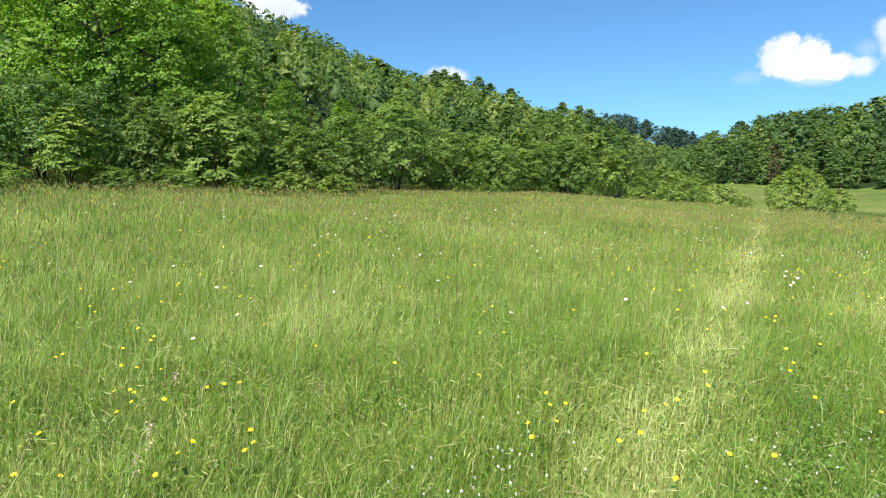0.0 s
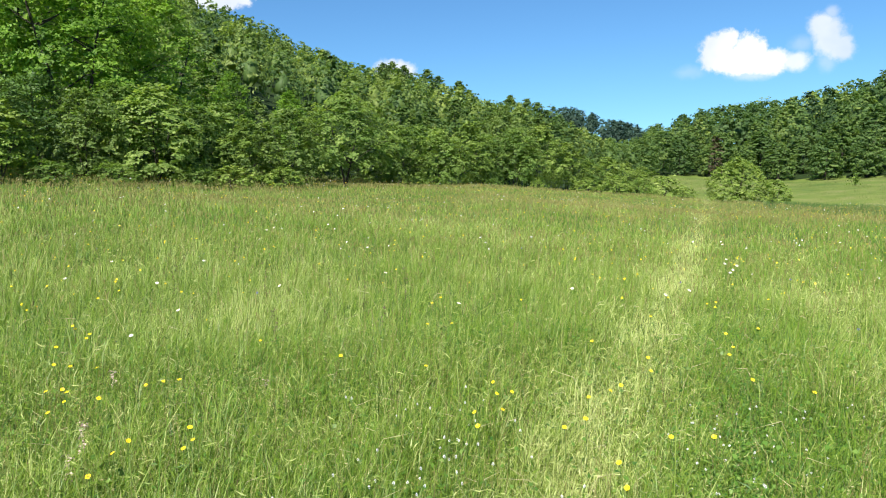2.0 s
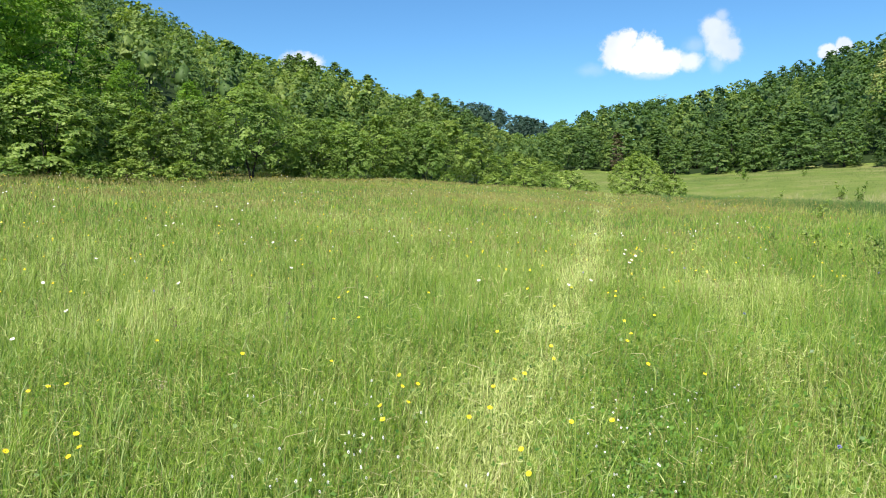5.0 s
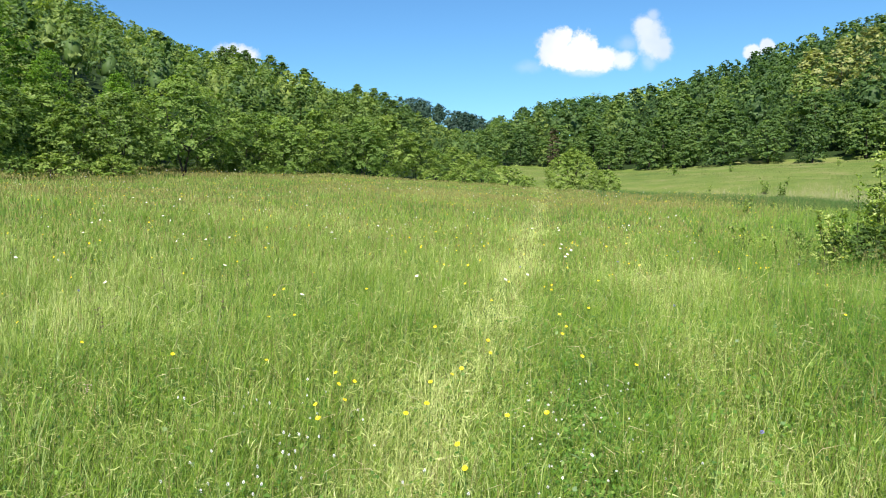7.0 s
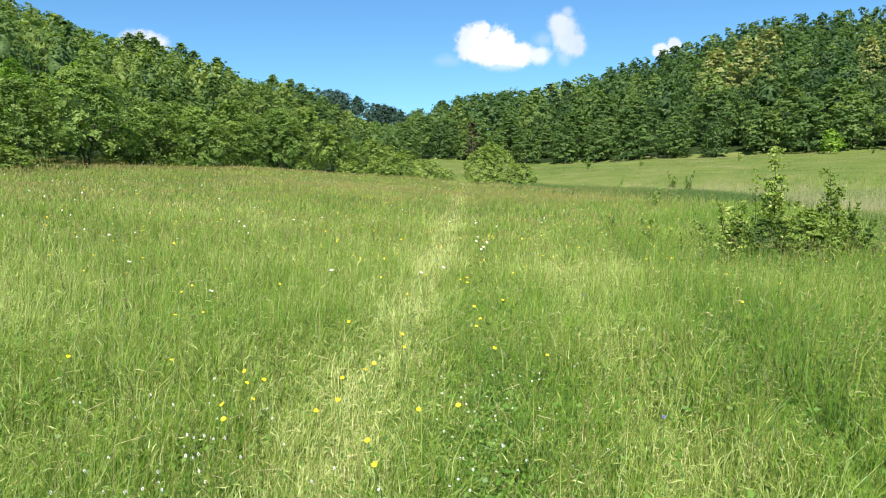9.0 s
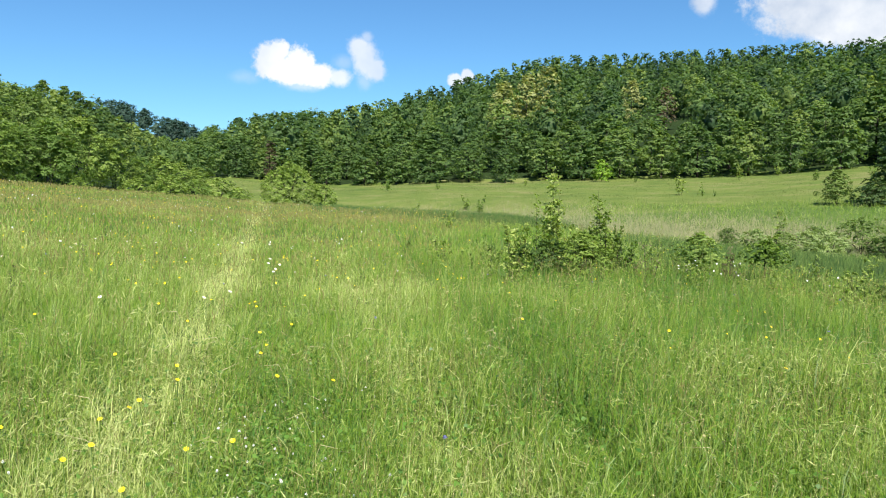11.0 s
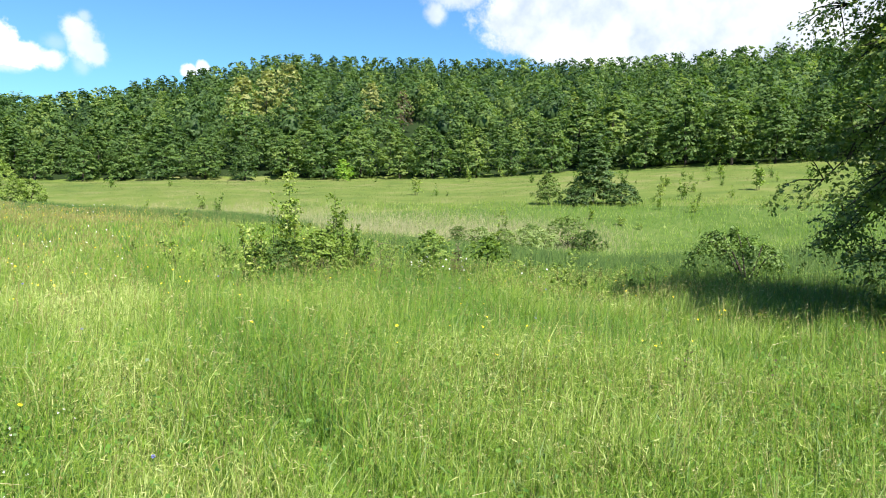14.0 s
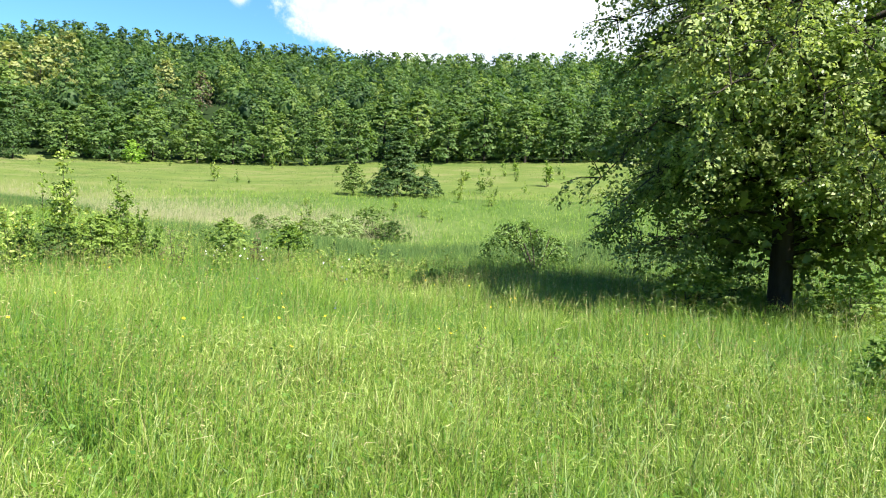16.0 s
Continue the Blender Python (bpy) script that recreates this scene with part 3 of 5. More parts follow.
# ---- a few trees that stand out on the slope ----
rng = np.random.default_rng(27)
FLOWER = plant("flowering_tree", "yellowish flowering tree standing out in the forest", "tree", "flowering trees on the slope", rng, 9.5, 2.9, FLOWERING, 30, 5, 8, 0.5, 0.15, 1.0, 3, reach=0.45, flat=0.7)
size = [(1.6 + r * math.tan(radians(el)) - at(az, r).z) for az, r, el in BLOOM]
put(FLOWER, *BLOOM[0][:2], 0, size[0] / 9.5, wide=1.1)
for (az, r, el), h in zip(BLOOM[1:4], size[1:4]):
    copy_at(FLOWER, az, r, az * 50, h / 9.5, 0.9)
put(plant("bare_tree", "brown half-dead tree in the green forest", "tree", "", rng, 9.0, 2.2, RUSSET, 24, 4, 7, 0.45, 0.15, 1.0, 6), *BLOOM[4][:2], 0, size[4] / 9.0)
put(plant("bare_tree", "grey-brown dead shrub at the foot of the wood", "tree", "", rng, 6.0, 1.3, RUSSET, 24, 4, 7, 0.3, 0.15, 0.3, 6, shape="cone"), 8.9, 106)


# ---- the hedge and trees along the west side of the meadow ----
rng = np.random.default_rng(31)
TALL = [plant("broadleaf_tree", "tall bright green broadleaf tree behind the hedge", "tree", "tall trees behind the hedge", rng, 12.5, 4.2, BRIGHT, 190, 5, 16, 0.185, 0.2, 1.4, 9, forks=2, shape="dome", reach=0.25, droop=0.3, flat=0.7, wide=0.5, uneven=0.35, vary=0.13, fill=0.3) for _ in range(2)]
put(TALL[0], -39.0, 40, 40)
put(TALL[1], -46.5, 41, 150, 1.05)
copy_at(TALL[0], -33.6, 43, 200, 0.84, 0.9)
copy_at(TALL[1], -28.4, 47, 290, 0.50, 0.9)
copy_at(TALL[0], -42.5, 46, 100, 1.08)
copy_at(TALL[0], -36.6, 48, 310, 1.02, 0.85)
copy_at(TALL[1], -24.0, 50, 70, 0.44, 0.9)
SHRUB = [plant("hedge_shrub", label, "shrub", "shrubs of the hedge", rng, 4.6, 2.6, m, 120, 5, 13, 0.145, 0.05, 0.1, 6, forks=3, shape=sh, reach=0.3, droop=dr, flat=0.75, wide=0.36, uneven=0.35, lift=0.35, vary=0.12, fill=0.25)
         for label, m, sh, dr in (("dense olive green hedge shrub with arching twigs", HEDGE, "dome", 0.55), ("pale grey-green hedge shrub with upright twigs", PALE, "round", 0.3), ("yellow-green leafy hedge shrub", WILLOW, "peak", 0.35))]
TIERED = plant("hornbeam_bush", "dark hornbeam bush with layered branches at the hedge", "bush", "shrubs of the hedge", rng, 5.0, 2.7, DARK_LEAF, 90, 5, 16, 0.15, 0.08, 0.3, 7, forks=2, shape="dome", reach=0.4, droop=0.12, flat=0.22, lift=0.0, wide=0.5, uneven=0.3, fill=0.2)
BUSHY = plant("hedge_tree", "dome-shaped hawthorn tree with a dark hollow foot", "tree", "shrubs of the hedge", rng, 5.4, 3.1, HEDGE, 140, 5, 15, 0.14, 0.09, 0.75, 7, forks=2, shape="dome", reach=0.3, droop=0.7, flat=0.8, wide=0.34, uneven=0.3, lift=0.45, vary=0.12, fill=0.25)
put(SHRUB[0], -33.8, 35.0, 0, 0.98, wide=1.1)
put(SHRUB[1], -38.6, 34.0, 60, 0.86, wide=0.85)
put(SHRUB[2], -27.3, 36.5, 130, 0.72, wide=1.0)
put(TIERED, -45.6, 33.5, 10, 0.9, wide=1.15)
put(BUSHY, -19.8, 39.5, 20, 0.98, wide=1.05)
copy_at(TIERED, -50.0, 32.5, 140, 0.85, 1.1)
copy_at(TIERED, -41.5, 36.5, 260, 0.9, 1.0)
for k, az, r, h, wd in ((0, -31.2, 36.5, 0.85, 1.0), (0, -36.4, 36.5, 0.98, 1.0), (1, -24.2, 38.0, 0.88, 0.95), (2, -15.3, 43, 0.8, 1.05), (0, -12.4, 45, 0.80, 1.05), (2, -10.0, 47.5, 0.92, 0.95), (1, -7.4, 53, 1.22, 0.8),
                        (0, -6.3, 50.5, 0.9, 1.0), (2, -4.2, 53, 1.0, 0.9), (2, -2.2, 54.5, 0.78, 0.95), (0, -0.6, 56, 0.55, 1.1), (2, 0.9, 58, 0.6, 1.2), (1, -17.2, 44.5, 0.8, 1.1),
                        (2, 2.2, 60, 0.5, 1.4), (0, -21.9, 44, 0.85, 1.1), (0, -8.6, 50, 0.75, 1.1), (1, -43.5, 39, 0.9, 1.0), (0, -29.3, 39.5, 0.9, 1.0), (0, -13.8, 47, 0.85, 1.0), (2, 3.6, 62, 0.45, 1.5)):
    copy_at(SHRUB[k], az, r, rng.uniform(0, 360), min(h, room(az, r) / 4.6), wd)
put(plant("hazel_bush", "yellow-green sunlit bush with layered branches at the hedge", "bush", "", rng, 3.9, 1.7, YOUNG, 48, 5, 16, 0.14, 0.05, 0.5, 7, forks=3, shape="peak", reach=0.45, droop=0.2, flat=0.3, lift=0.1, wide=0.5, uneven=0.5, fill=0.1), -43.8, 30.8, 0, 0.8)
LOW = [plant("low_bush", "low light green bush in the grass by the hedge", "bush", "low bushes by the hedge", rng, 1.5, 1.5, m, 60, 4, 9, 0.12, 0.04, 0.02, 4, forks=3, shape="dome", reach=0.34, uneven=0.35) for m in (WILLOW, HEDGE)]
put(LOW[0], 1.6, 52, 10, 1.0)
put(LOW[1], 3.4, 53, 80, 0.95)
for k, az, r, h in ((0, 5.2, 55, 1.15), (0, -0.6, 51, 0.7), (1, -36.8, 32, 0.7), (1, -31.0, 33.5, 0.7), (1, -48.6, 28.5, 0.8), (0, -24.6, 35.5, 0.75), (0, 6.6, 58, 0.6), (1, -12.5, 42, 0.5), (0, -28.6, 34, 0.75), (0, -14.6, 40.5, 0.45), (1, -8.0, 45.5, 0.5), (0, -4.5, 48.5, 0.5), (1, -41.0, 30.5, 0.7)):
    copy_at(LOW[k], az, r, rng.uniform(0, 360), h, rng.uniform(0.9, 1.3))
MIDDLE = plant("broadleaf_tree", "green broadleaf tree rising above the hedge", "tree", "trees behind the hedge", rng, 9.0, 3.4, WOOD_LEAF, 110, 4, 9, 0.29, 0.15, 1.0, 7, shape="peak", reach=0.3, uneven=0.35, vary=0.11)
put(MIDDLE, -22.5, 54, 0, 0.58)
for az, r, h in ((-15.2, 58, 0.60), (-11.0, 62, 0.72), (-8.3, 66, 0.66), (-5.4, 70, 0.66), (-3.2, 74, 0.60), (-26.5, 52, 0.55), (-18.8, 52, 0.56), (0.2, 76, 0.4), (-12.9, 54, 0.56), (-30, 54, 0.72)):
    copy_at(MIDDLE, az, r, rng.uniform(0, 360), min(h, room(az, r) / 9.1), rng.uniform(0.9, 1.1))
PALE_TREE = plant("whitebeam_tree", "pale grey-green whitebeam crown above the hedge", "tree", "", rng, 7.0, 2.0, PALE, 80, 4, 11, 0.2, 0.12, 1.0, 6, shape="round", reach=0.3, uneven=0.3)
put(PALE_TREE, -7.0, 55.5, 0, 0.85)

# trees sized from the camera's view angles, so that they stand above the skyline
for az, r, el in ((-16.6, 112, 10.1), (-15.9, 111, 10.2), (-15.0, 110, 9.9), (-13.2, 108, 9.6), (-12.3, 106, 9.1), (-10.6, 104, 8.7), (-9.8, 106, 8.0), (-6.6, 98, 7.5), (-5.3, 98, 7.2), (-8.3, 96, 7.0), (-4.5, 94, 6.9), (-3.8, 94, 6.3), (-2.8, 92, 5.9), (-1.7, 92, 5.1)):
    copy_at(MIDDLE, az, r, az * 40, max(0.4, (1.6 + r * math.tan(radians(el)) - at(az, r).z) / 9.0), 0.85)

# ---- shrubs in the open ----
rng = np.random.default_rng(41)
ROUND = plant("round_bush", "round light green willow bush in the meadow", "bush", "", rng, 3.0, 1.9, WILLOW, 230, 5, 10, 0.10, 0.06, 0.05, 5, forks=3, shape="dome", reach=0.2, droop=0.2, flat=1.0, lift=0.5, out=0.7, uneven=0.14, vary=0.09, dome=0.6, fill=0.25)
put(ROUND, 10.4, 51, 0, 1.0, wide=1.08)
SIDE = plant("low_bush", "low green bush beside the round bush", "bush", "", rng, 1.7, 1.2, WILLOW, 80, 4, 10, 0.10, 0.04, 0.02, 4, forks=3, shape="dome", reach=0.28, uneven=0.2)
put(SIDE, 12.9, 52, 0, 1.05)
DARK = plant("conical_tree", "dark green conical young tree on the meadow", "tree", "", rng, 4.2, 1.5, CONE_LEAF, 150, 4, 13, 0.14, 0.08, 0.15, 9, shape="cone", reach=0.42, droop=0.2, flat=0.25, lift=0.05, wide=0.5, out=0.35, uneven=0.3, fill=0.5)
put(DARK, 54.8, 47)
SPREAD = plant("dark_bush", "spreading dark bush round the conical tree", "bush", "bushes round the conical tree", rng, 1.5, 1.5, CONE_LEAF, 70, 4, 10, 0.12, 0.05, 0.02, 6, forks=3, shape="dome", reach=0.34, flat=0.35, uneven=0.4)
put(SPREAD, 57.0, 46.3, 0, 0.95)
copy_at(SPREAD, 53.3, 46.0, 100, 0.8, 0.9)


def spire(rng, height, n, leaf, wide, dens, stem=0.014):
    """Upright shoots with leafy side twigs."""
    s, b = Soup(), []
    for i in range(n):
        a, sp = rng.uniform(0, 6.283), rng.uniform(0.1, 1.0) * wide
        top = np.array([math.sin(a) * sp, math.cos(a) * sp, height * (1.0 if i == 0 else rng.uniform(0.4, 0.85))])
        foot = np.array([math.sin(a), math.cos(a), 0]) * 0.25 * sp + (0, 0, -0.1)
        mid = (foot + top) / 2 + rng.normal(0, 0.07 * wide, 3)
        b.append(tube([foot, mid, top], [stem, stem * 0.7, stem * 0.2], 5))
        m = max(4, int(dens * top[2] / 8))
        t = rng.uniform(0.12, 1.0, m)[:, None] ** 0.75
        c = (1 - t) ** 2 * foot + 2 * t * (1 - t) * mid + t**2 * top
        ln = wide * 0.8 * (1.15 - 0.6 * t[:, 0]) * rng.uniform(0.3, 1.2, m)
        way = rng.normal(0, 0.7, (m, 3)) + (0, 0, 0.55)
        s.add(*sprays(rng, c, way, ln, 10, leaf, 0.4, 0.2, rng.normal(0.58, 0.13, m) + 0.2 * (t[:, 0] - 0.4), 0.5, True, 0.62))
    return s, b


def shoots(name, label, category, group, rng, height, n, leaf, wide, mat, dens=120, split=True, stem=0.009):
    t = thing(name, label, category, group)
    s, stems = spire(rng, height, n, leaf, wide, dens, stem)
    if split:
        for b in stems:
            part("stem", Soup().add(*b).mesh("stem", BARK, True), t)
    else:
        joined = Soup()
        for b in stems:
            joined.add(*b)
        tagged(part("stem", joined.mesh("stem", BARK, True), t), kind="stuff")
    part("crown", s.mesh("crown", mat), t)
    return t


def bough_bush(name, label, rng, arcs, mat, leaf, per, stem=0.02, group="", category="bush"):
    """A bush of a few long arching stems: heading, reach, height of the arch, end height."""
    t = thing(name, label, category, group)
    s = Soup()
    for a, reach, top, end in arcs:
        d = np.array([math.sin(radians(a)), math.cos(radians(a)), 0])
        k = np.linspace(0, 1, 9)[:, None]
        pts = d * reach * k**0.8 + np.array([0, 0, 1.0]) * (4 * (top - end / 2) * k * (1 - k) + end * k) + rng.normal(0, 0.02, (9, 3))
        pts[0] = (0, 0, -0.1)
        part("stem", Soup().add(*tube(pts, np.linspace(stem, stem * 0.15, 9), 5)).mesh("stem", BARK, True), t)
        m = int(42 * max(reach, top))
        w = rng.uniform(1.5, 8, m)
        base = np.stack([np.interp(w, np.arange(9), pts[:, c]) for c in range(3)], 1)
        s.add(*sprays(rng, base, d * 0.5 + rng.normal(0, 0.6, (m, 3)), rng.uniform(0.15, 0.4, m), per, leaf, 0.4, 0.7, rng.normal(0.45, 0.1, m), 0.45, True, 0.65))
    part("crown", s.mesh("crown", mat), t)
    return t


put(shoots("young_shrub", "leafy light green shrub with one tall upright shoot", "shrub", "", rng, 2.0, 6, 0.062, 0.42, YOUNG, 170), 31.7, 14.3)
put(shoots("young_shrub", "leafy yellow-green shrub beside the tall shoot", "shrub", "", rng, 1.45, 7, 0.056, 0.55, YOUNG, 100), 30.3, 14.2)
put(shoots("young_shrub", "green shrub with tall twiggy shoots", "shrub", "", rng, 1.7, 7, 0.058, 0.42, WILLOW, 170), 35.7, 14.1)
put(shoots("young_shrub", "green shrub with dense upright twigs", "shrub", "", rng, 1.52, 6, 0.054, 0.38, HEDGE, 120), 34.6, 14.0)
put(plant("young_shrub", "low bushy yellow-green shrub among tall grass", "shrub", "", rng, 0.75, 0.7, HEDGE, 80, 5, 9, 0.042, 0.02, 0.1, 7, forks=3, shape="dome", reach=0.34, quad=True, uneven=0.4), 31.2, 13.7)
put(plant("young_shrub", "low bushy green shrub among tall grass", "shrub", "", rng, 0.95, 0.6, WILLOW, 70, 5, 9, 0.042, 0.02, 0.1, 7, forks=3, shape="dome", reach=0.34, quad=True, uneven=0.4), 34.0, 13.6)
put(shoots("young_shrub", "thin light green shrub with upright twigs", "shrub", "", rng, 0.95, 6, 0.06, 0.34, YOUNG, 150), 28.8, 14.4)
put(shoots("young_shrub", "thin olive green shrub with upright twigs", "shrub", "", rng, 1.1, 7, 0.06, 0.34, HEDGE, 150), 37.0, 14.2)
put(shoots("sapling", "thin twiggy brown-stemmed sapling in tall grass", "sapling", "", rng, 0.75, 8, 0.04, 0.34, RUSSET, 70), 38.6, 13.8)
put(plant("sapling", "small green sapling with a bushy head in tall grass", "sapling", "", rng, 0.98, 0.42, HEDGE, 70, 4, 10, 0.042, 0.015, 0.3, 5, reach=0.3, quad=True, uneven=0.4), 42.5, 15.5)
put(shoots("sapling", "dry twiggy brown sapling in tall grass", "sapling", "", rng, 0.72, 9, 0.04, 0.3, RUSSET, 80), 44.6, 15.3)
put(plant("sapling", "small bright green sapling with a wide flat head", "sapling", "", rng, 0.95, 0.46, YOUNG, 70, 4, 10, 0.045, 0.02, 0.45, 5, shape="dome", reach=0.3, flat=0.6, quad=True, uneven=0.35), 47.1, 15.3)
put(shoots("sapling", "slender green sapling in tall grass", "sapling", "", rng, 1.2, 4, 0.06, 0.2, YOUNG), 47.6, 20.0)
put(bough_bush("arching_bush", "arching dark green bush in the shade of the pear tree", rng, [(338, 1.15, 1.15, 0.45), (345, 0.9, 1.05, 0.75), (325, 1.3, 0.95, 0.35), (10, 0.5, 1.15, 0.95), (120, 0.6, 0.9, 0.5), (160, 0.7, 0.7, 0.4), (240, 0.5, 0.9, 0.6), (60, 0.5, 1.0, 0.8)], DARK_LEAF, 0.06, 13), 66.4, 17.0)
put(plant("grey_bush", "low grey-green willow bush on the meadow", "bush", "", rng, 1.5, 1.3, PALE, 90, 4, 10, 0.075, 0.03, 0.02, 5, forks=3, shape="dome", reach=0.32, uneven=0.3), 53.0, 33)
put(plant("grey_bush", "low dark grey-green bush on the meadow", "bush", "", rng, 1.0, 0.9, HEDGE, 70, 4, 10, 0.07, 0.03, 0.02, 5, forks=3, shape="dome", reach=0.32, uneven=0.3), 54.6, 32)
put(plant("grey_bush", "grey-green upright bush beside the conical tree", "bush", "", rng, 2.0, 1.0, PALE, 70, 4, 10, 0.1, 0.03, 0.05, 5, forks=3, shape="peak", reach=0.34, uneven=0.35), 51.3, 47)
WHITE = [plant("flowering_bush", "low pale bush with whitish leaves in the hollow", "bush", "pale bushes in the hollow", rng, 1.0, 0.8, m, 70, 4, 9, 0.058, 0.02, 0.02, 4, forks=3, shape="round", reach=0.34, uneven=0.45) for m in (SILVER, PALE)]
put(WHITE[0], 46.2, 25)
put(WHITE[1], 48.0, 26)
for k, az, r, h in ((0, 49.6, 27, 1.0), (0, 51.0, 28.5, 1.1), (1, 50.2, 31, 1.2), (0, 47.0, 28, 0.8), (1, 44.4, 32, 0.9)):
    copy_at(WHITE[k], az, r, rng.uniform(0, 360), h)
SAP = [shoots("sapling", "small young tree standing in the open meadow", "sapling", "young trees on the far meadow", rng, 1.8, n, 0.12, 0.6, m, 70, False) for m, n in ((YOUNG, 5), (HEDGE, 6), (HEDGE, 4))]
put(SAP[0], 40.8, 60, 0, 1.0)
put(SAP[1], 25.5, 50, 0, 0.7)
put(SAP[2], 61.5, 50, 0, 0.98)
for k, az, r, h in ((1, 24.4, 52, 0.6), (1, 20.4, 43, 0.5), (1, 23.1, 28, 0.45), (2, 18.0, 78, 1.05), (0, 59.9, 50, 0.8), (0, 66.6, 55, 1.15), (2, 42.4, 58, 0.68), (1, 62.6, 48, 0.35), (2, 64.9, 50, 0.5), (1, 57.0, 66, 0.9),
                    (2, 70.0, 62, 1.0), (1, 73.0, 55, 0.9), (0, 44.9, 84, 1.0), (1, 37.5, 85, 0.5), (0, 47.5, 88, 0.7), (2, 50.0, 78, 0.5), (1, 53.5, 72, 0.7), (0, 29.0, 82, 0.5), (2, 67.5, 65, 0.75), (1, 22.0, 80, 0.5),
                    (1, 48.0, 38, 0.4), (1, 43.3, 58, 0.3), (2, 58.5, 38, 0.35), (2, 63.9, 75, 0.75), (0, 64.0, 68, 0.8)):
    copy_at(SAP[k], az, r, rng.uniform(0, 360), h, rng.uniform(0.8, 1.2))
for _ in range(34):
    copy_at(SAP[int(rng.integers(0, 3))], rng.uniform(47, 73), rng.uniform(38, 82), rng.uniform(0, 360), rng.uniform(0.2, 0.55), rng.uniform(0.9, 1.9))
put(plant("bright_bush", "small bright green bush in front of the wood", "bush", "", rng, 2.8, 1.4, BRIGHT, 26, 5, 10, 0.24, 0.05, 0.1, 4, shape="peak", reach=0.5), 34.9, 93)

HERB = [shoots("leafy_herb", label, "herb", "leafy herbs in the hollow", rng, 0.6, 7, 0.05, 0.3, m, 60, False, 0.005)
        for label, m in (("leafy green herb among tall grass", HEDGE), ("light green leafy herb among tall grass", YOUNG), ("pale grey-green herb among tall grass", PALE))]
for k in range(3):
    put(HERB[k], 29.5 + 3 * k, 12.8 + 0.5 * k)
for _ in range(64):
    az = rng.normal(42, 10)
    copy_at(HERB[int(rng.integers(0, 3))], az, rng.uniform(12.2, 19.5), rng.uniform(0, 360), rng.uniform(0.6, 1.1), rng.uniform(0.8, 1.3))
DOCK = shoots("dock_stalk", "dark reddish-brown dock stalk above the grass", "herb", "dock stalks in the meadow", rng, 0.56, 2, 0.018, 0.07, RUSSET, 110, False, 0.0025)
put(DOCK, -26.6, 9.6)
for az, r, h in ((-21.4, 8.9, 1.0), (-19.2, 8.4, 0.85), (-25.9, 6.9, 0.9), (-17.2, 6.6, 0.95), (-15.5, 9.0, 1.0), (-29.0, 11.5, 1.0), (-8.0, 10.0, 1.0), (-4.0, 13.0, 1.0), (-33.5, 9.5, 1.0), (62.5, 5.8, 0.9), (69.0, 6.0, 0.8)):
    copy_at(DOCK, az, r, az * 70, h)

# ---- the wild pear tree ----
rng = np.random.default_rng(51)
pear = thing("pear_tree", "old wild pear tree with drooping leafy branches", "tree")
part("trunk", Soup().add(*tube([(0, 0, -0.4), (0.03, 0, 0.3), (-0.05, 0.02, 1.3), (-0.02, 0.05, 2.4), (0.1, 0.0, 3.9), (0.05, 0.1, 5.2), (0.1, 0.1, 6.4)], [0.27, 0.175, 0.145, 0.13, 0.10, 0.06, 0.015], 12)).mesh("trunk", BARK, True), pear)
part("trunk", Soup().add(*tube([(-0.03, 0.03, 2.0), (0.3, -0.45, 3.2), (0.5, -0.9, 4.4), (0.7, -1.1, 5.9)], [0.12, 0.10, 0.07, 0.015], 9)).mesh("fork", BARK, True), pear)
fs = Soup()
